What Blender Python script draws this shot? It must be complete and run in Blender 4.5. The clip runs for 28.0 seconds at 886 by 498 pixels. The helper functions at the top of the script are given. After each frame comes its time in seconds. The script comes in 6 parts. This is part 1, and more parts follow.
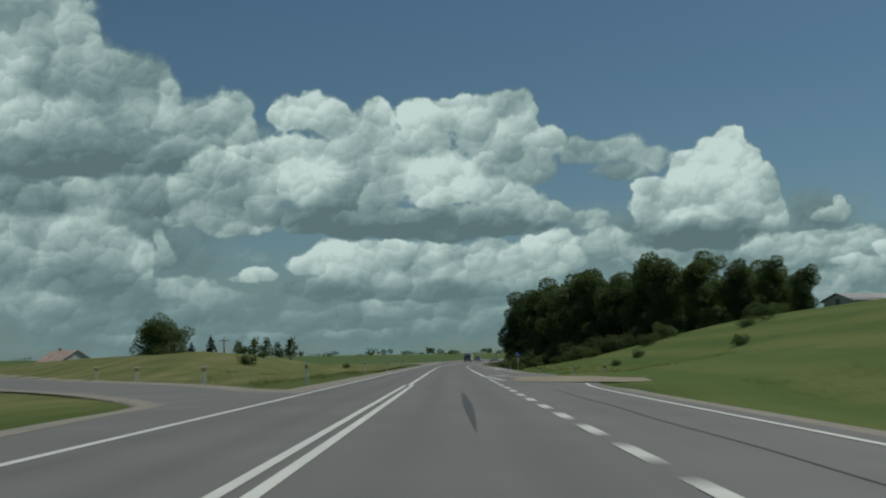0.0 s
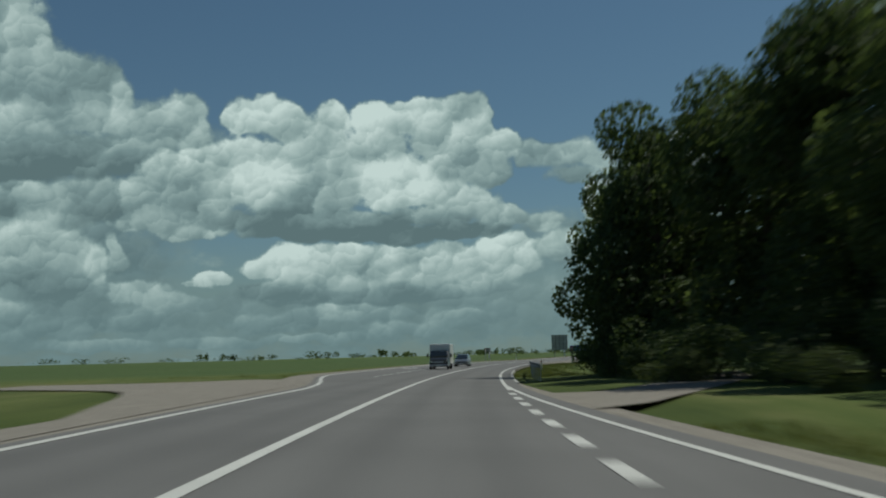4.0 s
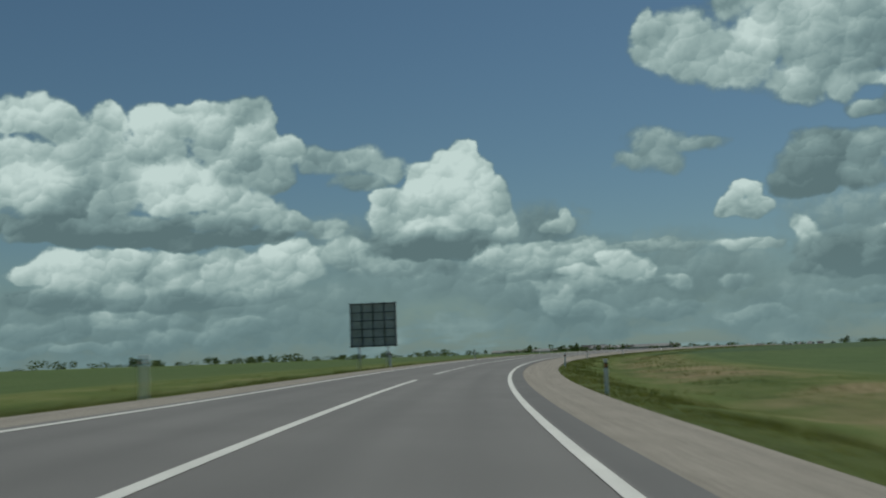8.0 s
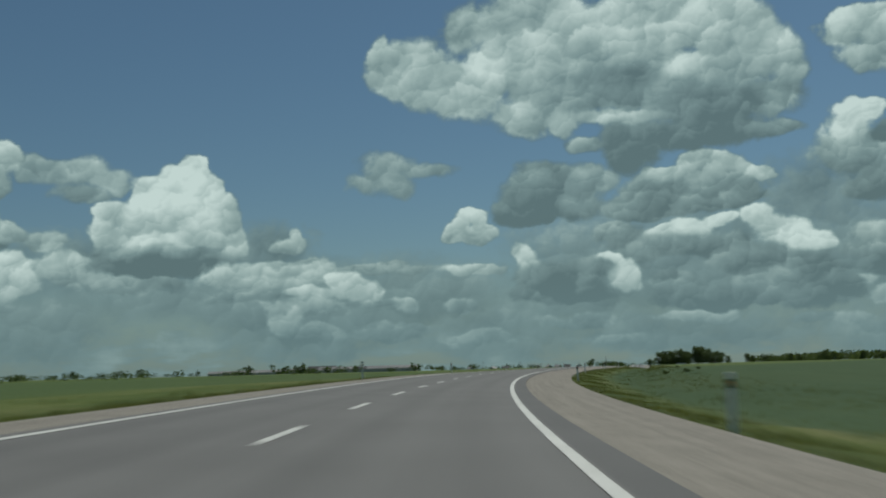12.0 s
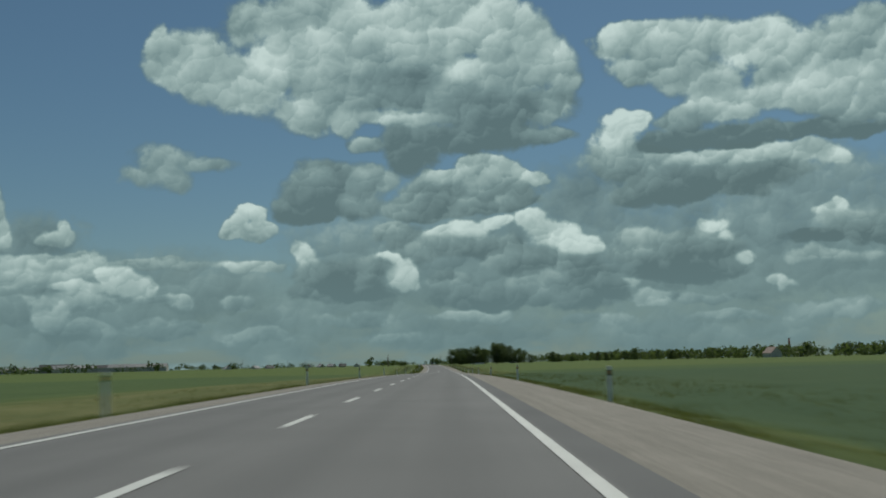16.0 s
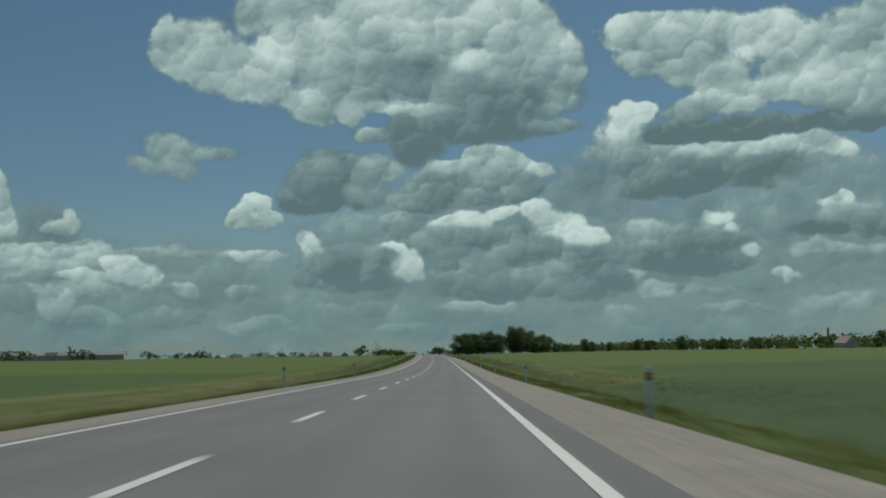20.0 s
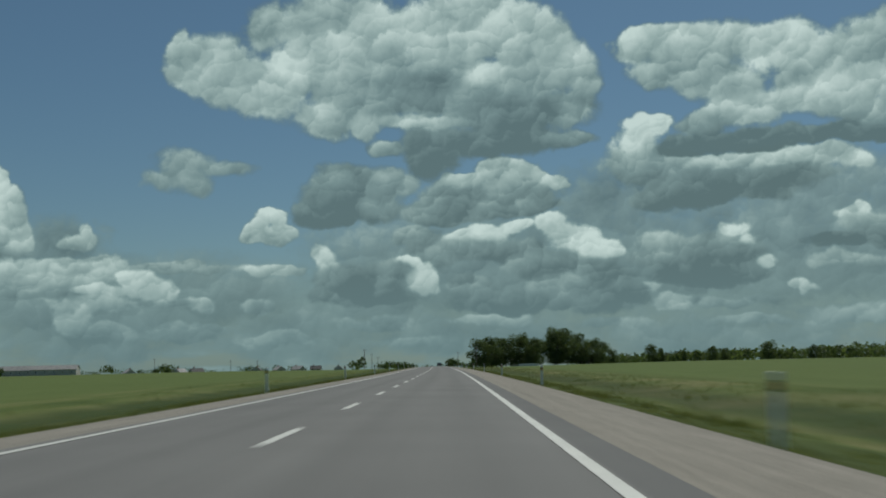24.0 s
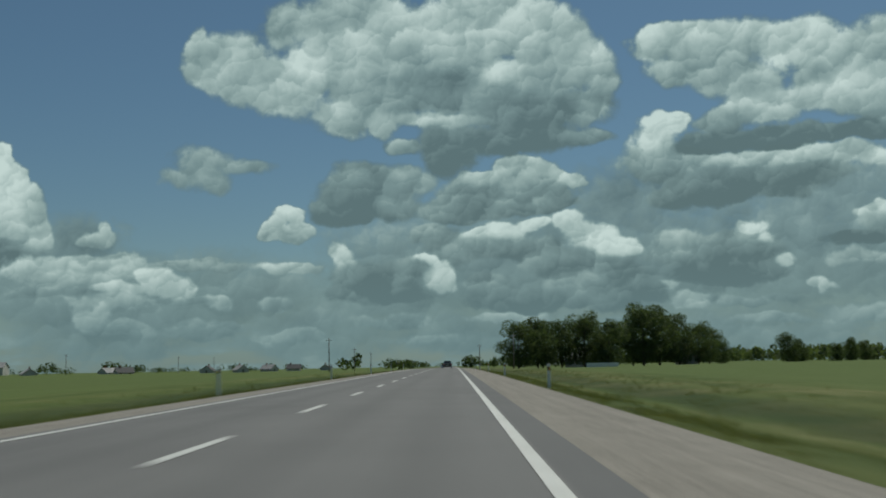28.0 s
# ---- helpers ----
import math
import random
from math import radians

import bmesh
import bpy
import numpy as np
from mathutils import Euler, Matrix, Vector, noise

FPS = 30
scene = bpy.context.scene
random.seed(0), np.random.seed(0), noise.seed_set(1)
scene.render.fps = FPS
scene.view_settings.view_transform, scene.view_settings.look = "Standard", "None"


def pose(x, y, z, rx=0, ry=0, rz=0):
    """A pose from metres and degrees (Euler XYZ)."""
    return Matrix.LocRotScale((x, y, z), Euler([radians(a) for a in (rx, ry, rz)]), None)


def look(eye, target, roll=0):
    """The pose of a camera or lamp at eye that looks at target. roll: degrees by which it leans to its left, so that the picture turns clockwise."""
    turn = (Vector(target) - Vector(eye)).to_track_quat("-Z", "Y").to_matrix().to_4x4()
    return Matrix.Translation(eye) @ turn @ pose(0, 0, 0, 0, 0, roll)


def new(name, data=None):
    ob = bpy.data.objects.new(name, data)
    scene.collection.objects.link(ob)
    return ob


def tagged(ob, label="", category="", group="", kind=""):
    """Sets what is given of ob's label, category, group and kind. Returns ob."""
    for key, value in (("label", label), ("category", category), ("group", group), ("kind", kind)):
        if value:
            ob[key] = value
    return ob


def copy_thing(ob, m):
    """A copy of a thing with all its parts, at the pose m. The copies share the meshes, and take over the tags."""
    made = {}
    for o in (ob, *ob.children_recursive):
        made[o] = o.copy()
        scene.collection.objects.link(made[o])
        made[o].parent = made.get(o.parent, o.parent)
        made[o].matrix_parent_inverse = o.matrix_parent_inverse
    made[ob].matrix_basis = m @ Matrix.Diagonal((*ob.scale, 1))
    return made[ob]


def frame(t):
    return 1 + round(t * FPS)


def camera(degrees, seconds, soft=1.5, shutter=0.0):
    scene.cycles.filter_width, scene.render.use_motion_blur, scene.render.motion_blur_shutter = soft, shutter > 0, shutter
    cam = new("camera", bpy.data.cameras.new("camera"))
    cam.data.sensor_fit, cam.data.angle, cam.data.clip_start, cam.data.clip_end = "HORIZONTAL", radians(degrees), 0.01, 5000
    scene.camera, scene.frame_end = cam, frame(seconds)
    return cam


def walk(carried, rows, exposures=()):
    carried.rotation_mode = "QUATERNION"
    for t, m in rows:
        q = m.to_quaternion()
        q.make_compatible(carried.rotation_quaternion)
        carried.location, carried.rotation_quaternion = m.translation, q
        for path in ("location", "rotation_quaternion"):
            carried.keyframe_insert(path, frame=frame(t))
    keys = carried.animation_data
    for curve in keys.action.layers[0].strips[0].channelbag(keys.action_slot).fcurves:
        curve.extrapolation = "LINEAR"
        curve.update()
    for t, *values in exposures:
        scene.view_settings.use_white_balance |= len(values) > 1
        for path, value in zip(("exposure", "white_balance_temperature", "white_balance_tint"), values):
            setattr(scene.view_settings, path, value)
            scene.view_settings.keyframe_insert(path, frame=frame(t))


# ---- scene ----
cam = camera(42.27, 28.0, soft=2.0, shutter=0.7)
walk(cam, [
    # <ROWS>
    (0, pose(1.28, -0.01, 0.774, 95.21, 0.93, 0.08)),
    (0.5, pose(1.43, 19.24, 0.668, 95.27, 0.98, 0.06)),
    (1, pose(1.60, 38.49, 0.562, 95.29, 1.04, -0.08)),
    (1.5, pose(1.76, 57.74, 0.458, 95.35, 1.32, -0.13)),
    (2, pose(1.89, 76.99, 0.355, 95.19, 1.17, 0.20)),
    (2.5, pose(1.99, 96.24, 0.254, 95.27, 1.06, 0.37)),
    (3, pose(2.17, 115.48, 0.155, 95.29, 0.64, -0.19)),
    (3.5, pose(2.56, 134.71, 0.054, 95.32, 0.76, -1.18)),
    (5.5, pose(7.17, 211.43, -0.275, 95.43, 2.15, -4.71)),
    (6, pose(9.17, 230.54, -0.306, 95.75, 1.40, -6.07)),
    (6.5, pose(11.62, 249.58, -0.317, 95.81, 2.04, -7.45)),
    (7, pose(14.57, 268.55, -0.309, 95.71, 2.04, -9.24)),
    (7.5, pose(18.07, 287.42, -0.299, 95.39, 1.64, -10.99)),
    (8, pose(22.17, 306.17, -0.309, 95.39, 1.96, -12.90)),
    (8.5, pose(26.82, 324.79, -0.311, 95.66, 2.08, -14.36)),
    (9, pose(31.96, 343.29, -0.274, 95.86, 1.97, -15.76)),
    (9.5, pose(37.55, 361.65, -0.206, 95.76, 1.41, -17.12)),
    (10, pose(43.60, 379.86, -0.119, 95.92, 1.27, -18.84)),
    (10.5, pose(50.19, 397.88, -0.020, 95.89, 1.23, -20.78)),
    (11, pose(57.38, 415.67, 0.079, 95.90, 1.23, -22.79)),
    (11.5, pose(65.19, 433.20, 0.178, 95.96, 1.33, -24.66)),
    (12, pose(73.58, 450.46, 0.278, 96.04, 1.52, -26.45)),
    (12.5, pose(82.49, 467.46, 0.379, 96.09, 1.56, -27.96)),
    (13, pose(91.87, 484.20, 0.481, 96.00, 2.07, -29.52)),
    (13.5, pose(101.70, 500.68, 0.586, 96.04, 1.44, -31.16)),
    (15.5, pose(145.57, 563.67, 0.959, 95.83, 1.39, -37.43)),
    (16, pose(157.32, 578.91, 1.016, 95.70, 1.35, -37.52)),
    (16.5, pose(169.12, 594.11, 1.050, 95.66, 1.11, -37.49)),
    (17, pose(180.94, 609.31, 1.061, 95.61, 1.07, -37.60)),
    (17.5, pose(192.77, 624.49, 1.043, 95.44, 1.02, -37.51)),
    (18, pose(204.61, 639.67, 0.989, 95.38, 0.97, -37.54)),
    (18.5, pose(216.43, 654.87, 0.901, 95.27, 0.88, -37.50)),
    (19, pose(228.22, 670.08, 0.792, 95.24, 1.01, -37.36)),
    (19.5, pose(239.98, 685.32, 0.678, 95.22, 1.07, -37.17)),
    (20, pose(251.73, 700.57, 0.557, 95.22, 0.97, -37.30)),
    (20.5, pose(263.52, 715.78, 0.429, 95.19, 0.97, -37.51)),
    (21, pose(275.32, 731.00, 0.294, 95.16, 1.03, -37.49)),
    (21.5, pose(287.10, 746.22, 0.154, 95.16, 1.08, -37.29)),
    (22, pose(298.83, 761.49, 0.039, 95.26, 1.02, -37.02)),
    (22.5, pose(310.52, 776.80, -0.012, 95.59, 1.21, -36.80)),
    (24.5, pose(356.97, 838.22, 0.123, 95.93, 1.19, -36.48)),
    (25, pose(368.56, 853.60, 0.209, 95.93, 1.16, -36.43)),
    (25.5, pose(380.14, 868.98, 0.295, 95.92, 1.16, -36.35)),
    (26, pose(391.72, 884.37, 0.380, 95.84, 1.25, -36.28)),
    (26.5, pose(403.26, 899.77, 0.465, 95.94, 1.20, -36.06)),
    (27, pose(414.78, 915.20, 0.550, 95.87, 1.15, -35.95)),
    (27.5, pose(426.26, 930.66, 0.635, 95.84, 1.09, -35.86)),
    (28, pose(437.70, 946.15, 0.720, 95.83, 1.09, -35.68)),
    # </ROWS>
], exposures=((0, 0.0, 6300, 3), (28, 0.0, 6300, 3)))

# ---------------------------------------------------------------- the road's line
# s runs along the centre line, u to its right; headings in degrees from +y, clockwise
HEADINGS = ((-385, 0.25), (100, 0.25), (135, 1.3), (212, 5.15), (270, 9.6), (308, 13.2), (346, 16.2), (385, 19.3),
            (424, 23.1), (462, 26.8), (500, 30.0), (539, 33.3), (578, 36.9), (600, 37.8), (828, 37.8), (866, 37.3),
            (962, 36.9), (1078, 36.2), (2695, 36.2))
LINE_S = np.arange(-385.0, 2695.0, 1.0)
LINE_A = np.interp(LINE_S, [h[0] for h in HEADINGS], [h[1] for h in HEADINGS])
_k = np.exp(-0.5 * (np.arange(-40, 41) / 14) ** 2)
LINE_A = np.radians(np.convolve(np.pad(LINE_A, 40, "edge"), _k / _k.sum(), "valid"))
LINE_X = np.concatenate([[0], np.cumsum(np.sin(LINE_A[:-1]))])
LINE_Y = np.concatenate([[0], np.cumsum(np.cos(LINE_A[:-1]))])
LINE_X, LINE_Y = LINE_X - LINE_X[385], LINE_Y - LINE_Y[385]


def ease(a, b, x):
    q = np.clip((x - a) / (b - a), 0, 1)
    return q * q * (3 - 2 * q)


def bend(s):
    return ease(120, 200, s) * (1 - ease(520, 600, s))


# the road's gentle rises and dips: gradients in per cent along s
GRADES = ((-385, -0.5), (0, -0.55), (154, -0.5), (223, -0.15), (270, 0.1), (308, -0.1), (346, 0.3), (385, 0.5), (520, 0.55), (597, 0.35), (654, 0.0), (712, -0.55), (828, -0.75), (866, -0.1), (943, 0.45), (1078, 0.45), (1210, 0.2), (1330, -0.3), (1600, 0.0), (2695, 0.0))
LINE_Z = np.concatenate([[0], np.cumsum(np.interp(LINE_S, [g[0] for g in GRADES], [g[1] for g in GRADES])[:-1] / 100)])
LINE_Z = LINE_Z - LINE_Z[385]


def grade_z(s):
    return np.interp(s, LINE_S, LINE_Z)


def road_z(s, u):
    """Height of the road's surface: a crown on the straights, one slope through the bend."""
    return grade_z(s) + cross_z(s, u)


def cross_z(s, u):
    return np.where(u > 0, -(0.02 + 0.012 * bend(s)) * u, (0.02 - 0.052 * bend(s)) * u)


def hill(s, u):
    """The rise to the road's right at the start, under the wood."""
    along = ease(-60, 20, s) * (1 - ease(130, 205, s))
    return along * 5.8 * ease(7.5, 41, u) + 1.0 * along * ease(42, 120, u)


def bank_left(s, u):
    return 0.8 * (1 - ease(-16, -8, u)) * ease(36, 56, s + 1.46 * u) * (1 - ease(110, 190, s)) + 1.45 * ease(42, 80, s + 1.46 * u) * (1 - ease(-21, -11, u)) * (1 - ease(122, 165, s))


def junction(s, u):
    """1 where side roads leave, so that no ditch is dug across them."""
    left = ease(0, 6, s) * (1 - ease(98, 112, s)) + ease(155, 165, s) * (1 - ease(208, 218, s))
    right = ease(28, 38, s) * (1 - ease(62, 74, s)) + ease(168, 176, s) * (1 - ease(218, 228, s))
    return np.where(u < 0, left, right)


def land_z(s, u):
    """Height of the open land beside the road."""
    edge = np.clip(u, -6.2, 5.2)
    z = cross_z(s, edge) - 0.12
    out = np.maximum(np.abs(u) - 5.5, 0)
    fade = 1 - ease(10, 60, out)
    ditch = -0.35 * np.exp(-((out - 4.0) / 2.2) ** 2) * (1 - junction(s, u))
    roll = 0.25 * np.sin(s * 0.021 + u * 0.013) * ease(10, 80, out) + 0.5 * np.sin(s * 0.0041 - u * 0.006) * ease(60, 300, out)
    far = ease(1500, 4000, out) * -2.0
    return z * fade + ditch - 0.25 * ease(0, 3, out) * (1 - 0.8 * junction(s, u)) + roll + hill(s, u) + bank_left(s, u) + far + 0.14 * junction(s, u) * ease(0, 1.0, out) + grade_z(s) * (1 - ease(150, 1200, out))


def at(s, u, z=None):
    """The world place of s, u; z above the land, or above the road within its width."""
    a = np.interp(s, LINE_S, LINE_A)
    g = float(road_z(s, u)) if -6 < u < 5 else float(land_z(s, u))
    return Vector((np.interp(s, LINE_S, LINE_X) + u * np.cos(a), np.interp(s, LINE_S, LINE_Y) - u * np.sin(a), g + (z or 0)))


def facing(s):
    """Turn about z, in degrees, that points +y along the road."""
    return -math.degrees(np.interp(s, LINE_S, LINE_A))


def placed(s, u, z=0.0, turn=0.0):
    p = at(s, u, z)
    return pose(p.x, p.y, p.z, 0, 0, facing(s) + turn)


# ---------------------------------------------------------------- sky and sun
SUN_AZ, SUN_EL = 65.0, 58.0
sun = new("sun", bpy.data.lights.new("sun", "SUN"))
sun.data.energy, sun.data.angle, sun.data.color = 3.15, radians(0.6), (1.0, 0.95, 0.86)
_d = Vector((math.sin(radians(SUN_AZ)) * math.cos(radians(SUN_EL)), math.cos(radians(SUN_AZ)) * math.cos(radians(SUN_EL)), math.sin(radians(SUN_EL))))
sun.matrix_world = look(_d * 100, (0, 0, 0))

world = bpy.data.worlds.new("sky")
scene.world = world
world.use_nodes = True
wt = world.node_tree
wt.nodes.clear()


def wire(tree, kind, ins=(), **props):
    """A node with its inputs set or linked, in order; None leaves one as it is."""
    n = tree.nodes.new(kind)
    for k, v in props.items():
        setattr(n, k, v)
    for i, v in enumerate(ins):
        if v is None:
            continue
        if isinstance(v, bpy.types.NodeSocket):
            tree.links.new(v, n.inputs[i])
        else:
            n.inputs[i].default_value = v
    return n


def maths(tree, op, *ins, clamp=False):
    return wire(tree, "ShaderNodeMath", ins, operation=op, use_clamp=clamp).outputs[0]


def vmath(tree, op, *ins):
    n = wire(tree, "ShaderNodeVectorMath", ins, operation=op)
    return n.outputs["Value"] if op in ("LENGTH", "DOT_PRODUCT") else n.outputs[0]


def ramp(tree, value, stops, mode="LINEAR"):
    n = wire(tree, "ShaderNodeValToRGB", (value,))
    n.color_ramp.interpolation = mode
    while len(n.color_ramp.elements) < len(stops):
        n.color_ramp.elements.new(0.5)
    for e, (p, c) in zip(n.color_ramp.elements, stops):
        e.position, e.color = p, (*c, 1) if len(c) == 3 else c
    return n.outputs[0]


def blend(tree, fac, a, b, mode="MIX"):
    n = wire(tree, "ShaderNodeMix", data_type="RGBA", blend_type=mode)
    for sock, v in ((n.inputs[0], fac), (n.inputs[6], a), (n.inputs[7], b)):
        if isinstance(v, bpy.types.NodeSocket):
            tree.links.new(v, sock)
        else:
            sock.default_value = v if isinstance(v, (int, float)) else (*v, 1)
    return n.outputs[2]


# cumulus, cloud by cloud from the farthest to the nearest: rounded masses by azimuth, elevation and radii
# in degrees, with the share of sunlight that each mass gets
CLOUDS = {}


def puffs(name, soft, masses):
    CLOUDS.setdefault(name, (soft, []))[1].extend(masses)


# <PUFFS>
puffs("veil_west", 1.00, (
    (-19.8, 7.1, 4.66, 3.73, 0.27),
    (-15.3, 5.8, 4.66, 4.96, 0.24),
    (-18.2, 3.1, 6.84, 3.15, 0.24),
    (-10.8, 2.0, 6.22, 1.55, 0.27),
    (-4.1, 1.9, 6.84, 2.03, 0.24),
    (1.8, 1.8, 4.66, 1.40, 0.27),
    (-9.9, 9.2, 2.49, 2.18, 0.27),
))
puffs("veil_mid", 1.00, (
    (8.4, 5.6, 3.73, 1.55, 0.31),
    (6.0, 2.3, 4.97, 1.86, 0.31),
    (13.0, 4.1, 4.97, 1.40, 0.36),
    (18.2, 3.9, 4.66, 1.55, 0.36),
    (20.5, 4.6, 1.86, 1.24, 0.41),
    (19.4, 2.0, 4.35, 1.86, 0.28),
    (17.8, 6.0, 2.18, 1.58, 0.21),
))
puffs("veil_east", 1.00, (
    (19.4, 3.1, 5.28, 2.49, 0.32),
    (24.9, 3.6, 4.97, 2.18, 0.30),
    (29.0, 1.9, 4.66, 1.55, 0.32),
    (33.8, 4.4, 4.97, 3.42, 0.32),
    (39.5, 5.2, 5.59, 3.42, 0.32),
    (45.9, 5.0, 5.28, 3.73, 0.32),
    (51.9, 5.3, 5.28, 4.04, 0.35),
    (57.1, 5.6, 4.66, 4.04, 0.38),
    (54.7, 8.4, 4.66, 1.86, 0.38),
    (44.9, 8.1, 3.42, 1.86, 0.30),
    (38.0, 1.5, 7.77, 1.09, 0.35),
    (50.4, 1.3, 8.08, 1.40, 0.35),
))
puffs("low_west", 0.25, (
    (-19.9, 2.6, 2.80, 0.78, 0.50),
    (-12.7, 3.4, 1.55, 0.75, 0.63),
    (-10.8, 2.8, 1.86, 0.62, 0.50),
    (-17.4, 1.6, 3.11, 0.50, 0.40),
    (-20.7, 3.6, 1.24, 0.78, 0.55),
    (-18.2, 2.1, 1.55, 0.63, 0.25),
    (-13.5, 2.0, 2.80, 0.54, 0.25),
    (-2.4, 2.2, 3.42, 0.50, 0.50),
    (-6.3, 1.8, 2.49, 0.47, 0.35),
    (-4.1, 1.0, 2.80, 0.31, 0.45),
    (0.4, 1.4, 2.18, 0.40, 0.50),
    (-8.8, 0.9, 2.49, 0.31, 0.40),
    (3.2, 1.8, 1.86, 0.44, 0.45),
    (-14.8, 0.9, 2.80, 0.31, 0.45),
))
puffs("low_mid", 0.25, (
    (7.3, 6.6, 1.12, 0.56, 0.65),
    (8.3, 5.3, 2.18, 0.81, 0.50),
    (11.6, 4.6, 2.49, 0.56, 0.55),
    (15.7, 5.1, 1.55, 0.68, 0.68),
    (18.2, 4.4, 2.18, 0.75, 0.58),
    (20.5, 4.9, 1.12, 0.81, 0.68),
    (19.5, 3.4, 2.18, 0.50, 0.60),
    (17.4, 3.9, 2.49, 0.31, 0.35),
))
puffs("low_east", 0.25, (
    (18.6, 5.2, 2.18, 0.44, 0.60),
    (17.4, 4.4, 1.24, 0.50, 0.60),
    (23.8, 5.1, 2.49, 0.28, 0.50),
    (28.2, 5.0, 2.05, 0.34, 0.60),
    (18.6, 2.8, 1.12, 0.81, 0.70),
    (24.6, 3.4, 0.75, 0.44, 0.65),
    (27.6, 3.2, 0.87, 0.50, 0.55),
    (24.1, 2.0, 2.18, 0.56, 0.40),
    (28.2, 1.5, 1.86, 0.37, 0.50),
    (22.8, 3.4, 1.86, 0.25, 0.35),
    (20.2, 2.0, 1.55, 0.44, 0.40),
))
puffs("bright_row", 0.35, (
    (21.6, 4.3, 0.93, 0.68, 0.95),
    (22.5, 4.1, 0.99, 0.68, 0.90),
    (19.9, 4.0, 1.43, 0.28, 0.78),
    (21.1, 4.5, 0.56, 0.44, 0.95),
    (23.2, 3.9, 0.56, 0.37, 0.80),
))
puffs("low_far_east", 0.50, (
    (46.7, 3.6, 0.75, 0.40, 0.78),
    (48.1, 3.0, 1.43, 0.31, 0.70),
    (38.8, 2.2, 1.74, 0.34, 0.72),
    (40.0, 2.3, 0.93, 0.28, 0.70),
    (51.8, 2.0, 2.18, 0.31, 0.60),
    (54.2, 3.4, 0.40, 0.53, 0.85),
    (53.7, 3.6, 0.44, 0.31, 0.70),
    (56.8, 4.6, 1.86, 0.34, 0.62),
    (55.3, 4.8, 0.93, 0.44, 0.65),
    (56.5, 2.2, 2.49, 0.50, 0.55),
    (45.3, 2.1, 2.18, 0.37, 0.50),
    (33.5, 2.3, 2.18, 0.44, 0.45),
    (35.1, 1.3, 2.49, 0.31, 0.50),
    (50.2, 2.9, 2.80, 0.28, 0.35),
))
puffs("shade_row", 0.25, (
    (40.0, 3.2, 3.42, 0.68, 0.15),
    (42.5, 3.6, 1.86, 0.90, 0.25),
    (45.0, 3.3, 2.18, 0.81, 0.25),
    (43.7, 4.3, 2.49, 0.62, 0.35),
    (38.0, 4.0, 1.24, 0.56, 0.30),
))
puffs("west_low", 0.30, (
    (-17.5, 7.8, 2.05, 1.06, 0.62),
    (-14.8, 7.9, 1.74, 1.24, 0.44),
    (-19.8, 7.6, 2.36, 1.06, 0.29),
    (-18.5, 6.0, 2.18, 1.18, 0.66),
    (-20.3, 5.0, 1.55, 1.43, 0.59),
    (-20.6, 6.3, 1.43, 0.75, 0.69),
    (-16.3, 5.4, 1.55, 1.37, 0.59),
    (-17.4, 3.8, 2.80, 0.81, 0.24),
    (-14.7, 4.5, 0.75, 1.24, 0.76),
    (-13.7, 5.2, 0.50, 1.06, 0.62),
    (-15.5, 3.7, 1.86, 0.44, 0.29),
    (-19.0, 4.6, 1.86, 0.87, 0.44),
    (-16.1, 6.8, 1.55, 0.62, 0.49),
))
puffs("west_high", 0.32, (
    (-20.9, 16.2, 3.88, 3.11, 0.62),
    (-18.4, 15.2, 1.93, 1.43, 0.62),
    (-17.3, 15.2, 0.93, 0.93, 0.70),
    (-20.7, 13.2, 1.86, 1.86, 0.95),
    (-16.6, 13.4, 3.42, 1.62, 0.50),
    (-14.5, 13.2, 1.31, 1.43, 0.60),
    (-13.8, 12.8, 0.75, 0.93, 0.60),
    (-19.2, 11.2, 3.42, 1.31, 0.65),
    (-14.3, 11.6, 1.74, 0.81, 0.78),
    (-12.1, 11.2, 1.74, 1.37, 0.52),
    (-10.5, 12.2, 1.06, 1.06, 0.65),
    (-9.9, 10.9, 0.81, 0.93, 0.62),
))
puffs("west_high", 0.32, (
    (-18.5, 9.6, 4.35, 1.08, 0.15),
    (-13.8, 10.0, 2.80, 1.08, 0.20),
    (-20.9, 9.9, 1.86, 1.06, 0.35),
    (-16.7, 10.4, 1.86, 0.68, 0.40),
    (-18.8, 13.0, 1.86, 0.81, 0.40),
    (-16.2, 11.8, 1.55, 0.68, 0.40),
))
puffs("speck_west", 0.40, (
    (-9.3, 4.0, 1.06, 0.34, 0.95),
    (-8.6, 4.0, 0.50, 0.31, 0.95),
    (-10.1, 3.8, 0.50, 0.19, 0.85),
))
puffs("mid_low", 0.25, (
    (-5.2, 5.2, 1.55, 0.68, 0.92),
    (-6.9, 4.6, 0.99, 0.62, 0.88),
    (-2.7, 4.9, 1.74, 0.87, 0.92),
    (-4.1, 4.4, 2.67, 0.75, 0.85),
    (-0.1, 5.0, 1.24, 0.75, 0.62),
    (2.2, 5.0, 1.55, 0.87, 0.80),
    (1.0, 4.1, 2.05, 0.62, 0.80),
    (5.0, 5.2, 1.37, 0.87, 0.85),
    (6.1, 5.4, 0.81, 0.68, 0.85),
    (4.4, 4.2, 1.86, 0.62, 0.72),
    (6.4, 4.7, 0.93, 0.62, 0.70),
    (-1.3, 4.4, 1.24, 0.68, 0.60),
    (3.3, 4.6, 1.24, 0.75, 0.60),
))
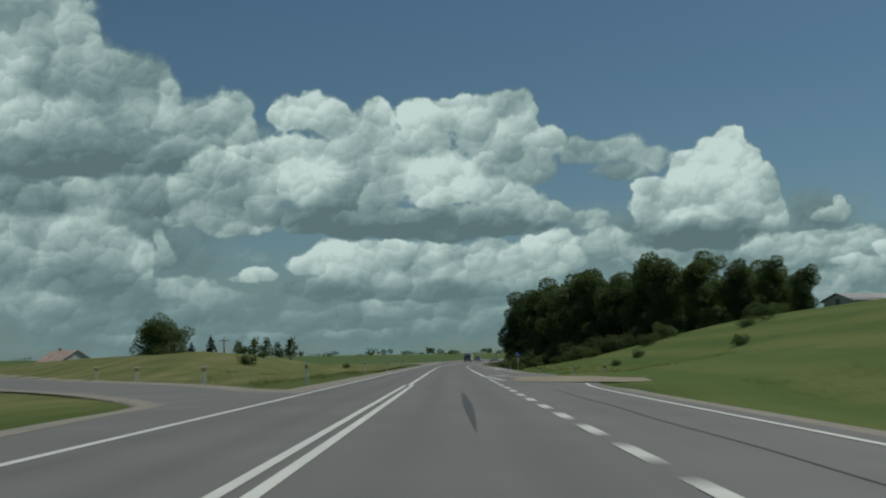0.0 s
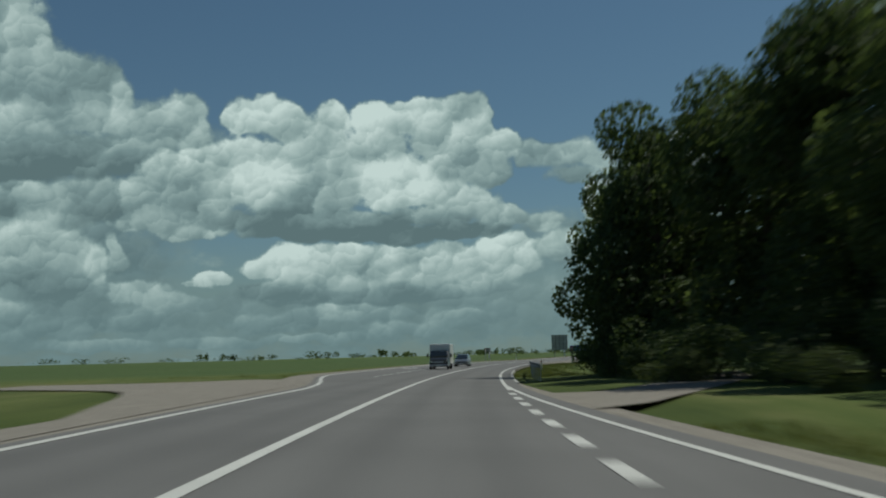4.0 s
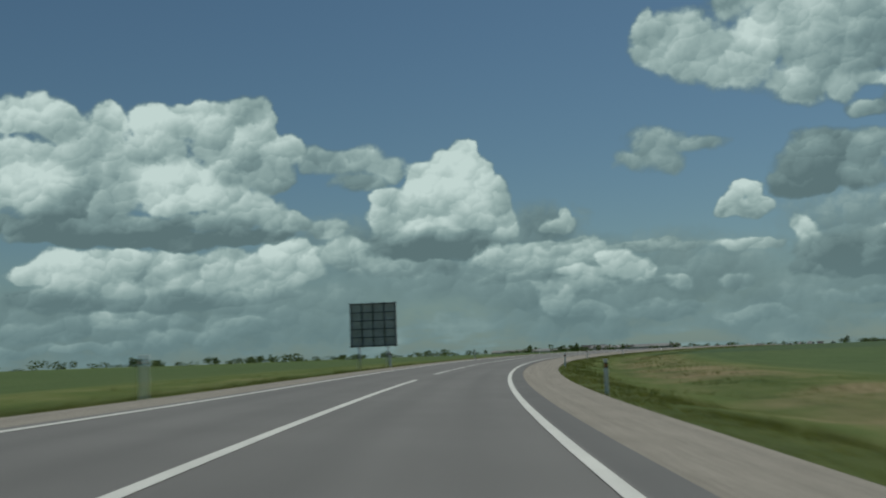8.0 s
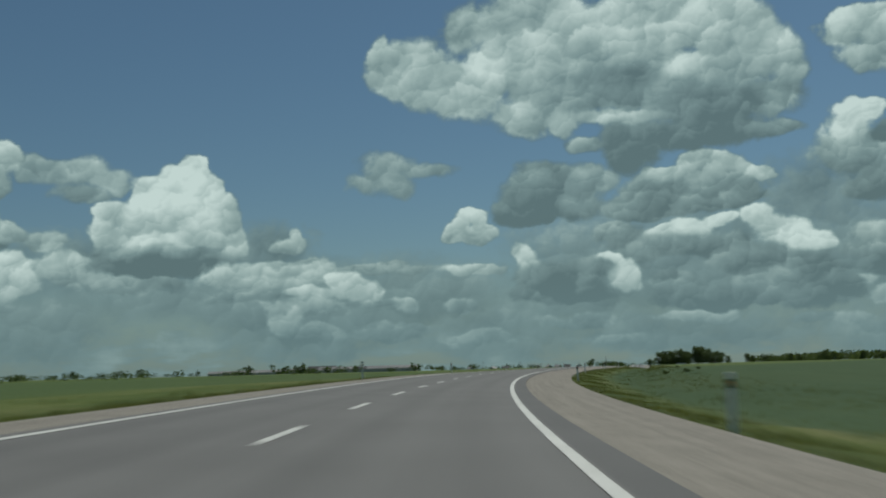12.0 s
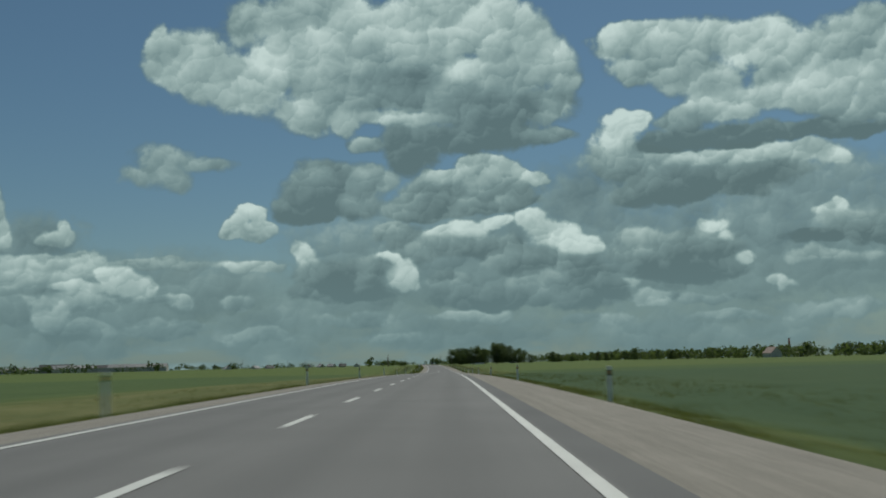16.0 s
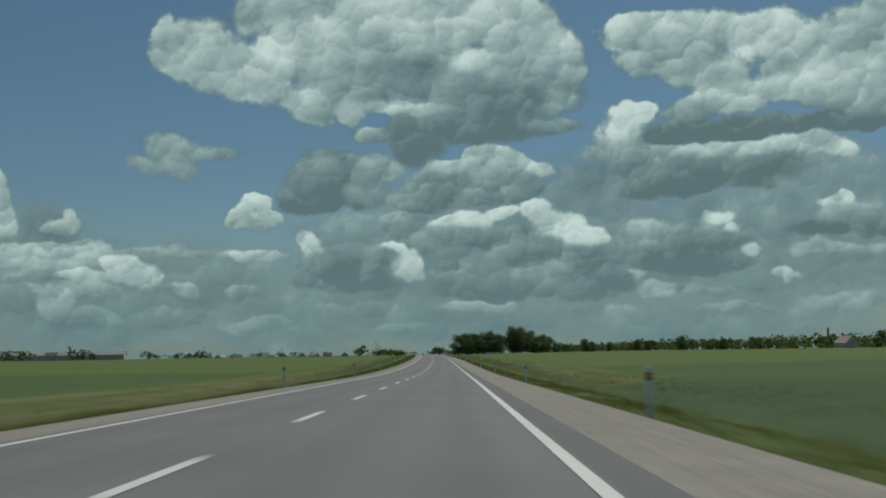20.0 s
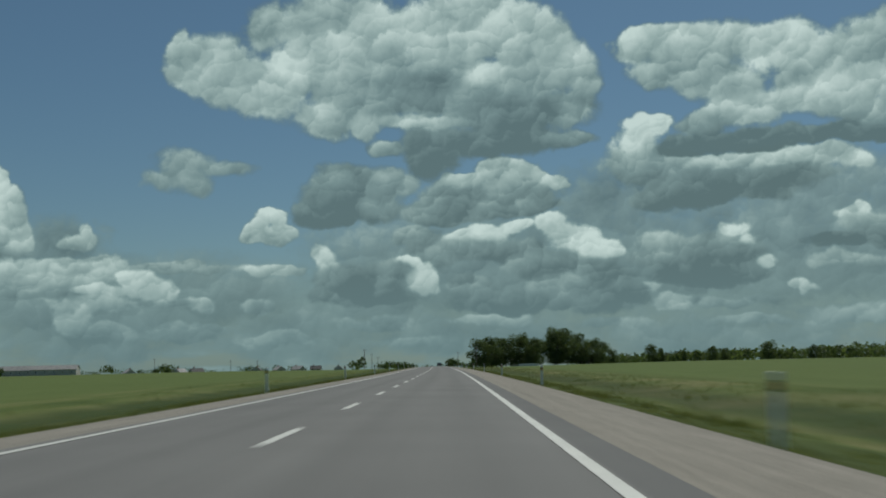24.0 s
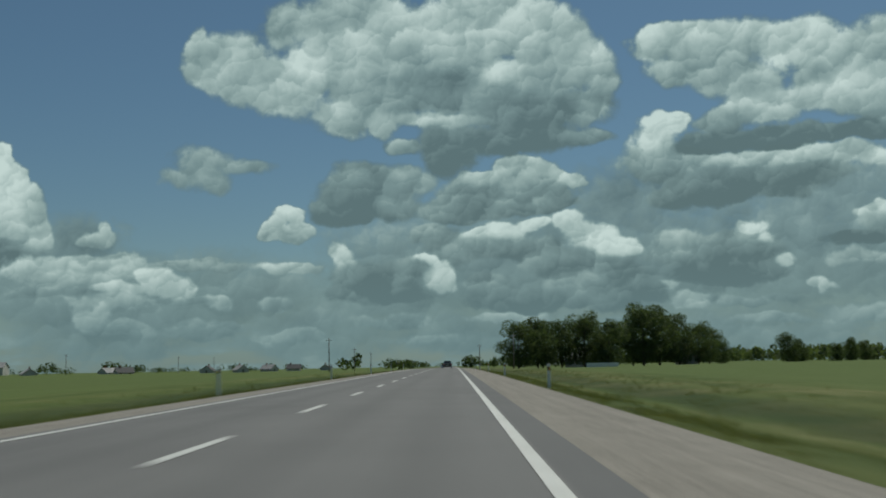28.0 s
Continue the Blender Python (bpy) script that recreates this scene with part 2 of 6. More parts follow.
puffs("mid_low", 0.25, (
    (-5.2, 3.2, 3.42, 0.59, 0.25),
    (-1.0, 3.2, 3.42, 0.68, 0.25),
    (2.1, 3.2, 2.49, 0.44, 0.35),
    (-3.0, 3.6, 3.73, 0.37, 0.55),
    (4.4, 3.4, 1.55, 0.44, 0.45),
))
puffs("link", 0.50, (
    (7.6, 9.9, 1.43, 0.62, 0.50),
    (9.0, 10.0, 1.31, 0.68, 0.75),
    (10.4, 9.6, 0.99, 0.56, 0.75),
    (9.0, 8.9, 1.55, 0.56, 0.38),
    (6.5, 10.1, 0.68, 0.68, 0.50),
    (10.8, 9.1, 0.62, 0.37, 0.60),
))
puffs("middle", 0.20, (
    (-6.7, 12.1, 1.86, 0.99, 0.88),
    (-8.0, 11.7, 0.68, 0.68, 0.78),
    (-5.4, 11.8, 1.12, 0.99, 0.82),
    (-3.1, 12.0, 0.84, 0.87, 0.85),
    (-4.0, 11.0, 1.43, 1.12, 0.75),
    (-1.2, 11.8, 1.31, 1.06, 0.95),
    (0.3, 11.8, 1.12, 0.93, 0.80),
    (1.6, 12.1, 1.12, 0.99, 0.95),
    (3.1, 12.1, 1.43, 0.99, 0.72),
    (4.2, 11.9, 0.68, 1.12, 0.68),
    (2.8, 10.7, 1.99, 1.24, 0.75),
    (5.2, 10.5, 1.24, 0.81, 0.80),
    (3.4, 9.5, 2.18, 1.06, 0.50),
    (4.7, 9.1, 1.24, 0.75, 0.48),
))
puffs("middle", 0.20, (
    (-7.1, 10.1, 2.05, 0.93, 0.85),
    (-9.7, 9.6, 1.68, 0.81, 0.78),
    (-11.3, 9.3, 1.43, 0.93, 0.72),
    (-4.6, 10.2, 1.74, 0.99, 0.88),
    (-12.4, 7.9, 1.37, 1.31, 0.60),
    (-10.8, 7.5, 2.05, 1.24, 0.50),
    (-6.4, 8.8, 2.36, 1.37, 0.95),
    (-8.8, 8.0, 1.43, 1.06, 0.72),
    (0.5, 9.2, 1.74, 0.99, 1.00),
    (-1.2, 9.0, 1.43, 0.99, 0.95),
    (-0.1, 8.1, 1.74, 0.81, 0.95),
    (-2.9, 9.1, 1.43, 1.12, 0.70),
))
puffs("middle", 0.20, (
    (-1.0, 10.4, 1.86, 0.93, 0.72),
    (-2.6, 10.1, 1.24, 0.93, 0.70),
    (-4.3, 8.0, 2.05, 1.24, 0.38),
    (-4.9, 7.0, 2.80, 0.90, 0.22),
    (-8.6, 6.8, 1.74, 0.50, 0.40),
    (-2.2, 6.8, 3.11, 0.62, 0.35),
    (2.5, 8.0, 1.43, 0.81, 0.82),
    (3.7, 7.6, 1.74, 0.81, 0.78),
    (5.3, 6.9, 1.43, 0.56, 0.70),
    (1.9, 7.0, 2.18, 0.50, 0.50),
    (-1.5, 6.1, 4.35, 0.54, 0.02),
    (-5.2, 6.3, 2.80, 0.45, 0.05),
    (3.3, 6.2, 2.49, 0.45, 0.20),
    (-12.8, 6.8, 1.55, 0.50, 0.50),
    (-10.5, 6.3, 1.12, 0.44, 0.60),
))
puffs("tower", 0.20, (
    (14.3, 10.2, 0.93, 0.81, 0.95),
    (13.2, 9.6, 0.93, 0.93, 0.90),
    (12.2, 9.2, 0.99, 0.68, 0.85),
    (14.8, 9.0, 0.81, 1.12, 0.90),
    (15.8, 8.1, 0.93, 0.99, 0.85),
    (13.4, 8.0, 1.99, 1.37, 1.00),
    (11.9, 8.1, 0.81, 1.06, 0.88),
    (10.4, 8.0, 1.06, 0.62, 0.80),
    (10.0, 6.8, 0.93, 0.81, 0.90),
    (11.8, 6.9, 1.43, 1.12, 0.85),
    (14.4, 7.0, 2.30, 1.06, 0.88),
    (16.1, 7.4, 0.68, 1.06, 0.80),
    (12.5, 5.5, 3.42, 0.72, 0.02),
    (14.6, 5.9, 2.18, 0.44, 0.30),
))
puffs("tower", 0.20, (
    (11.1, 5.9, 1.86, 0.50, 0.50),
    (16.2, 6.3, 0.81, 0.62, 0.60),
    (12.8, 6.1, 2.18, 0.44, 0.40),
))
puffs("speck_mid", 0.50, (
    (19.3, 6.8, 0.44, 0.56, 0.85),
    (18.7, 6.3, 0.75, 0.40, 0.75),
    (18.3, 6.2, 0.44, 0.25, 0.60),
))
puffs("soft_east", 0.70, (
    (23.8, 10.2, 1.55, 0.87, 0.68),
    (23.2, 9.4, 1.31, 0.68, 0.50),
    (25.4, 9.9, 1.06, 0.50, 0.66),
    (26.5, 10.0, 0.93, 0.44, 0.55),
    (24.4, 9.1, 0.93, 0.56, 0.40),
    (22.6, 9.4, 0.93, 0.44, 0.50),
))
puffs("ridge_east", 0.28, (
    (46.8, 11.8, 1.18, 0.50, 0.98),
    (46.4, 11.0, 1.12, 0.81, 0.80),
    (47.9, 11.7, 0.68, 0.56, 0.90),
    (46.6, 9.8, 1.74, 1.06, 0.50),
    (48.2, 9.8, 1.74, 0.62, 0.72),
    (50.8, 9.6, 2.36, 0.56, 0.75),
    (53.4, 9.8, 2.05, 0.56, 0.85),
    (55.5, 9.7, 1.62, 0.62, 0.82),
    (56.8, 9.4, 0.75, 0.50, 0.75),
    (49.3, 8.5, 2.67, 1.08, 0.12),
    (52.1, 8.6, 2.98, 0.90, 0.18),
    (47.4, 8.1, 1.43, 0.90, 0.20),
    (54.2, 8.9, 2.05, 0.44, 0.35),
))
puffs("crest_east", 0.28, (
    (46.3, 15.6, 0.93, 0.81, 0.82),
    (47.4, 15.8, 1.37, 0.81, 0.75),
    (49.1, 15.4, 1.68, 1.06, 0.80),
    (51.0, 15.5, 1.68, 1.12, 0.85),
    (53.7, 15.0, 1.99, 1.37, 0.92),
    (55.5, 14.3, 1.55, 1.37, 0.80),
    (57.5, 13.0, 1.24, 0.93, 0.80),
    (58.7, 14.7, 2.49, 1.55, 0.60),
    (48.2, 14.3, 2.36, 1.06, 0.72),
    (50.6, 13.6, 2.36, 1.12, 0.60),
    (52.2, 12.2, 2.36, 0.93, 0.80),
    (55.4, 12.5, 2.36, 1.12, 0.75),
    (57.4, 11.5, 1.74, 0.75, 0.60),
    (59.1, 11.8, 1.06, 1.55, 0.60),
))
puffs("crest_east", 0.28, (
    (49.4, 10.6, 2.05, 0.68, 0.00),
    (52.1, 10.6, 2.67, 0.63, 0.05),
    (55.3, 10.7, 2.67, 0.45, 0.15),
    (57.6, 10.5, 2.18, 0.36, 0.20),
    (50.0, 11.7, 1.55, 0.62, 0.35),
    (54.4, 13.5, 1.24, 0.62, 0.50),
))
puffs("dark_mid", 0.35, (
    (31.9, 9.5, 1.93, 0.87, 0.40),
    (31.1, 8.6, 1.93, 1.26, 0.25),
    (33.0, 8.5, 1.68, 0.81, 0.30),
    (31.3, 7.7, 2.30, 0.63, 0.00),
    (34.2, 9.2, 1.37, 0.75, 0.48),
    (29.7, 7.9, 0.81, 0.36, 0.20),
    (33.8, 8.0, 1.24, 0.63, 0.25),
))
puffs("peak", 0.12, (
    (39.1, 9.8, 0.99, 0.68, 0.85),
    (40.4, 9.7, 1.62, 0.62, 0.78),
    (41.8, 9.3, 1.12, 0.37, 0.82),
    (37.8, 9.2, 1.12, 0.47, 0.78),
    (38.1, 8.3, 2.67, 1.06, 0.30),
    (40.4, 8.6, 2.05, 0.93, 0.38),
    (36.9, 7.7, 2.05, 0.75, 0.35),
    (40.9, 7.9, 1.74, 0.50, 0.30),
    (42.5, 9.0, 0.37, 0.25, 0.80),
))
puffs("puff_east", 0.22, (
    (27.9, 7.6, 0.93, 0.53, 0.95),
    (27.3, 6.9, 0.93, 0.56, 0.85),
    (28.8, 6.9, 0.87, 0.47, 0.85),
    (27.9, 6.6, 1.43, 0.37, 0.55),
))
puffs("band_east", 0.30, (
    (39.0, 6.7, 1.12, 0.44, 0.98),
    (40.3, 7.0, 0.68, 0.37, 1.00),
    (37.5, 6.5, 1.12, 0.28, 0.80),
    (42.0, 7.0, 0.99, 0.50, 0.95),
    (43.1, 6.4, 1.37, 0.62, 0.95),
    (44.3, 5.8, 1.12, 0.56, 0.95),
    (45.2, 5.5, 0.75, 0.37, 0.88),
    (36.9, 5.8, 2.36, 0.75, 0.38),
    (39.5, 5.8, 2.36, 0.62, 0.38),
    (41.9, 5.2, 2.67, 0.81, 0.28),
    (35.2, 6.6, 1.43, 0.47, 0.45),
    (43.7, 5.0, 1.86, 0.56, 0.35),
))
puffs("pair_east", 0.35, (
    (30.8, 5.4, 0.56, 0.75, 0.90),
    (31.2, 4.5, 1.31, 0.62, 0.38),
    (32.4, 4.2, 2.18, 1.08, 0.12),
    (33.8, 4.8, 1.37, 0.62, 0.35),
    (34.9, 5.3, 0.56, 0.34, 0.95),
    (35.6, 4.5, 0.93, 0.84, 0.85),
    (31.1, 3.7, 1.43, 0.45, 0.08),
    (33.5, 3.6, 1.74, 0.36, 0.12),
    (36.2, 4.4, 0.44, 0.68, 0.80),
))
puffs("bank_east", 0.42, (
    (49.2, 5.2, 2.30, 1.17, 0.25),
    (50.9, 5.4, 1.68, 0.81, 0.32),
    (51.0, 6.4, 0.81, 0.31, 0.88),
    (51.7, 5.9, 0.37, 0.37, 0.92),
    (52.4, 4.9, 0.47, 0.28, 0.95),
    (49.2, 4.2, 2.80, 0.63, 0.03),
    (47.3, 5.3, 1.37, 0.62, 0.40),
    (47.9, 6.0, 1.68, 0.44, 0.55),
    (51.6, 4.4, 1.12, 0.50, 0.25),
))
puffs("edge_east", 0.40, (
    (57.0, 7.1, 0.47, 0.40, 0.90),
    (56.4, 6.9, 0.62, 0.31, 0.70),
    (58.2, 6.1, 1.86, 0.68, 0.28),
    (55.9, 5.6, 1.74, 0.41, 0.05),
    (58.8, 5.5, 1.24, 0.54, 0.08),
    (57.2, 6.4, 1.43, 0.50, 0.42),
))
puffs("anvil", 0.35, (
    (25.4, 15.3, 1.86, 1.24, 0.66),
    (23.7, 15.7, 0.56, 0.93, 0.78),
    (24.0, 14.4, 1.12, 0.93, 0.72),
    (25.4, 14.2, 1.43, 1.37, 0.70),
    (27.7, 14.0, 2.05, 1.62, 0.72),
    (29.1, 14.3, 1.06, 1.24, 0.95),
    (29.4, 15.3, 1.06, 0.81, 0.80),
    (27.7, 16.8, 1.12, 1.24, 0.60),
    (31.4, 16.9, 3.61, 1.86, 0.70),
    (34.4, 16.7, 2.80, 1.24, 0.98),
    (38.3, 16.9, 4.35, 1.86, 0.78),
    (41.3, 15.8, 2.30, 1.74, 0.72),
    (42.8, 14.9, 1.99, 1.43, 0.75),
    (44.0, 14.1, 0.93, 1.37, 0.68),
    (33.0, 15.1, 2.98, 0.99, 0.60),
))
puffs("anvil", 0.25, (
    (37.1, 15.1, 1.86, 0.93, 0.70),
    (35.2, 14.1, 3.11, 0.87, 0.30),
    (39.1, 14.5, 1.43, 0.75, 0.95),
    (41.2, 14.2, 2.05, 1.06, 0.62),
    (31.3, 12.5, 2.36, 1.06, 0.65),
    (33.0, 12.0, 0.81, 0.81, 0.82),
    (35.9, 12.3, 2.61, 0.50, 0.72),
    (31.3, 14.4, 1.74, 1.24, 0.55),
    (33.6, 13.4, 2.49, 0.93, 0.55),
    (35.9, 13.3, 2.80, 0.68, 0.50),
    (38.2, 13.5, 2.18, 0.81, 0.45),
    (40.6, 12.6, 3.73, 1.08, 0.15),
    (37.6, 12.4, 1.43, 0.44, 0.30),
    (43.5, 12.7, 1.43, 0.93, 0.50),
    (39.6, 11.2, 3.73, 0.90, 0.15),
    (36.1, 10.9, 1.55, 1.80, 0.12),
    (33.9, 10.9, 1.12, 0.44, 0.40),
    (42.4, 11.2, 2.36, 0.44, 0.40),
))
# </PUFFS>


def socket_noise(g, place, scale, detail, rough):
    n = wire(g, "ShaderNodeTexNoise", (place,), noise_dimensions="2D")
    n.inputs["Scale"].default_value, n.inputs["Detail"].default_value, n.inputs["Roughness"].default_value = scale, detail, rough
    return n


def heads_group():
    """The clouds' heads, packed like a cauliflower's: their relief, and how far each point faces up to the sun."""
    g = bpy.data.node_groups.new("cloud_heads", "ShaderNodeTree")
    g.interface.new_socket("Place", in_out="INPUT", socket_type="NodeSocketVector")
    g.interface.new_socket("Relief", in_out="OUTPUT", socket_type="NodeSocketFloat")
    g.interface.new_socket("Light", in_out="OUTPUT", socket_type="NodeSocketFloat")
    gi, go = g.nodes.new("NodeGroupInput"), g.nodes.new("NodeGroupOutput")
    p = gi.outputs[0]
    q = vmath(g, "ADD", p, vmath(g, "MULTIPLY", vmath(g, "SUBTRACT", socket_noise(g, p, 0.8, 5.0, 0.55).outputs["Color"], (0.5, 0.5, 0.5)), (1.3, 1.1, 0)))
    relief = maths(g, "MULTIPLY", maths(g, "SUBTRACT", socket_noise(g, p, 2.0, 5.0, 0.64).outputs["Fac"], 0.5), 0.62)
    light = 0.0
    for scale, k, kl in ((0.30, 0.40, 0.30), (0.72, 0.30, 0.24), (1.7, 0.15, 0.13)):
        v = wire(g, "ShaderNodeTexVoronoi", (q,), voronoi_dimensions="2D", feature="SMOOTH_F1")
        v.inputs["Scale"].default_value, v.inputs["Smoothness"].default_value = scale, 0.32
        d = v.outputs["Distance"]
        relief = maths(g, "MULTIPLY_ADD", maths(g, "SUBTRACT", 0.25, maths(g, "MULTIPLY", d, d)), k, relief)
        light = maths(g, "ADD", light, vmath(g, "DOT_PRODUCT", vmath(g, "SUBTRACT", q, v.outputs["Position"]), (-0.45 * scale * kl, scale * kl, 0)))
    g.links.new(relief, go.inputs[0])
    g.links.new(light, go.inputs[1])
    return g


def cloud_group(name, soft, masses):
    """One cloud laid over what stands behind it: the light on it and the cover."""
    g = bpy.data.node_groups.new(name, "ShaderNodeTree")
    for key in ("Place", "Relief", "Shape", "Grain", "Light", "Cover"):
        g.interface.new_socket(key, in_out="INPUT", socket_type="NodeSocketVector" if key == "Place" else "NodeSocketFloat")
    for key in ("Light", "Cover"):
        g.interface.new_socket(key, in_out="OUTPUT", socket_type="NodeSocketFloat")
    place, relief, shape, grain, lit, alpha = g.nodes.new("NodeGroupInput").outputs[:6]
    go = g.nodes.new("NodeGroupOutput")
    total, share = 1e-6, 0.4e-6
    for a, e, rx, ry, tone in masses:
        d = wire(g, "ShaderNodeVectorMath", (place, (1 / rx, 1 / ry, 0), (-a / rx, -e / ry, 0.1 * tone)), operation="MULTIPLY_ADD").outputs[0]
        near = maths(g, "POWER", 0.03, vmath(g, "DOT_PRODUCT", d, d))
        total = maths(g, "ADD", near, total)
        share = maths(g, "MULTIPLY_ADD", near, vmath(g, "DOT_PRODUCT", d, (-0.06, 0.16, 10.0)), share)
    deep = maths(g, "MULTIPLY_ADD", maths(g, "LOGARITHM", total, math.e), 0.285, 1.0)
    deep = maths(g, "MULTIPLY_ADD", relief, 0.55 + 0.3 * soft, maths(g, "MULTIPLY_ADD", grain, 0.3 + 0.6 * soft, deep))
    cover = wire(g, "ShaderNodeMapRange", (deep, -0.08 - 0.3 * soft, 0.26 + 0.75 * soft, 0.0, 1.0 - 0.12 * soft), interpolation_type="SMOOTHSTEP").outputs[0]
    tone = maths(g, "MULTIPLY_ADD", shape, 0.95 - 0.35 * soft, maths(g, "DIVIDE", share, total))
    tone = maths(g, "MULTIPLY_ADD", grain, 0.42, maths(g, "MULTIPLY_ADD", tone, 1.12, -0.12))
    g.links.new(maths(g, "MULTIPLY_ADD", cover, maths(g, "SUBTRACT", tone, lit), lit), go.inputs[0])
    g.links.new(maths(g, "MULTIPLY_ADD", cover, maths(g, "SUBTRACT", 1.0, alpha), alpha), go.inputs[1])
    return g


def build_sky():
    t = wt
    co = wire(t, "ShaderNodeTexCoord")
    xyz = wire(t, "ShaderNodeSeparateXYZ", (vmath(t, "NORMALIZE", co.outputs["Generated"]),))
    az = maths(t, "DEGREES", maths(t, "ARCTAN2", xyz.outputs[0], xyz.outputs[1]))
    el = maths(t, "DEGREES", maths(t, "ARCSINE", xyz.outputs[2]))
    flat = wire(t, "ShaderNodeCombineXYZ", (az, el, 0.0)).outputs[0]
    heads = heads_group()
    n = wire(t, "ShaderNodeGroup", (flat,), node_tree=heads)
    relief, shape = n.outputs
    warp = vmath(t, "MULTIPLY", vmath(t, "SUBTRACT", socket_noise(t, flat, 0.55, 3.0, 0.45).outputs["Color"], (0.5, 0.5, 0.5)), (1.5, 0.9, 0))
    place = vmath(t, "MULTIPLY", vmath(t, "ADD", flat, warp), (1, 1, 0))
    grain = maths(t, "SUBTRACT", socket_noise(t, flat, 0.5, 5.0, 0.55).outputs["Fac"], 0.5)
    # small clouds fill the rest of the sky, closer together towards the horizon
    w = maths(t, "ADD", maths(t, "ABSOLUTE", el), 2.5)
    sx = wire(t, "ShaderNodeCombineXYZ", (maths(t, "MULTIPLY", az, 0.2), maths(t, "MULTIPLY", maths(t, "LOGARITHM", w, 2.718), 2.6), 0.0)).outputs[0]
    gap = wire(t, "ShaderNodeMapRange", (el, 2.0, 12.0, 0.40, 0.82)).outputs[0]
    far = maths(t, "SUBTRACT", socket_noise(t, sx, 1.3, 6.0, 0.58).outputs["Fac"], gap)
    alpha = wire(t, "ShaderNodeMapRange", (far, 0.0, 0.22, 0.0, 0.85), interpolation_type="SMOOTHSTEP").outputs[0]
    lit = maths(t, "MULTIPLY_ADD", far, 0.9, maths(t, "MULTIPLY_ADD", grain, 0.8, 0.26))
    for name, (soft, masses) in CLOUDS.items():
        n = wire(t, "ShaderNodeGroup", (place, relief, shape, grain, lit, alpha), node_tree=cloud_group(name, soft, masses))
        lit, alpha = n.outputs
    tone = ramp(t, maths(t, "MULTIPLY", lit, 0.93, clamp=True), ((0.0, (0.112, 0.165, 0.172)), (0.35, (0.190, 0.265, 0.268)), (0.65, (0.325, 0.415, 0.402)), (1.0, (0.57, 0.66, 0.63))))
    sky = wire(t, "ShaderNodeTexSky", sky_type="NISHITA", sun_disc=False, sun_elevation=radians(SUN_EL), sun_rotation=radians(SUN_AZ),
               altitude=100.0, air_density=1.0, dust_density=0.6, ozone_density=2.0)
    clear = blend(t, 1.0, sky.outputs[0], (0.0358, 0.0425, 0.0430), "MULTIPLY")
    mixed = blend(t, alpha, clear, tone)
    haze = wire(t, "ShaderNodeMapRange", (el, 0.0, 6.0, 0.55, 0.0), interpolation_type="SMOOTHSTEP").outputs[0]
    mixed = blend(t, haze, mixed, (0.150, 0.230, 0.242))
    bg = wire(t, "ShaderNodeBackground", (mixed, 1.0))
    wire(t, "ShaderNodeOutputWorld", (bg.outputs[0],))


build_sky()

# ---------------------------------------------------------------- materials


def matter(name, rough=0.8, metal=0.0):
    m = bpy.data.materials.new(name)
    m.use_nodes = True
    b = m.node_tree.nodes["Principled BSDF"]
    b.inputs["Roughness"].default_value, b.inputs["Metallic"].default_value = rough, metal
    return m, m.node_tree, b


def noise_of(t, co, scale, detail=4.0, rough=0.55):
    n = wire(t, "ShaderNodeTexNoise", (co,))
    n.inputs["Scale"].default_value, n.inputs["Detail"].default_value, n.inputs["Roughness"].default_value = scale, detail, rough
    return n.outputs["Fac"]


def bump(t, b, height, strength, dist):
    n = wire(t, "ShaderNodeBump")
    n.inputs["Strength"].default_value, n.inputs["Distance"].default_value = strength, dist
    t.links.new(height, n.inputs["Height"])
    t.links.new(n.outputs[0], b.inputs["Normal"])


def world_co(t):
    return wire(t, "ShaderNodeNewGeometry").outputs["Position"]


def grained(name, a, b, scale=6.0, rough=0.8, metal=0.0, fine=60.0, relief=0.15, dist=0.01):
    """Two tones mixed at two scales, with a fine relief."""
    m, t, p = matter(name, rough, metal)
    co = world_co(t)
    f = maths(t, "ADD", maths(t, "MULTIPLY", noise_of(t, co, scale), 0.65), maths(t, "MULTIPLY", noise_of(t, co, fine, 2.0), 0.35))
    t.links.new(ramp(t, f, ((0.32, a), (0.68, b))), p.inputs["Base Color"])
    if relief:
        bump(t, p, noise_of(t, co, fine, 3.0), relief, dist)
    return m


def attr(t, name):
    return wire(t, "ShaderNodeAttribute", attribute_name=name).outputs["Fac"]


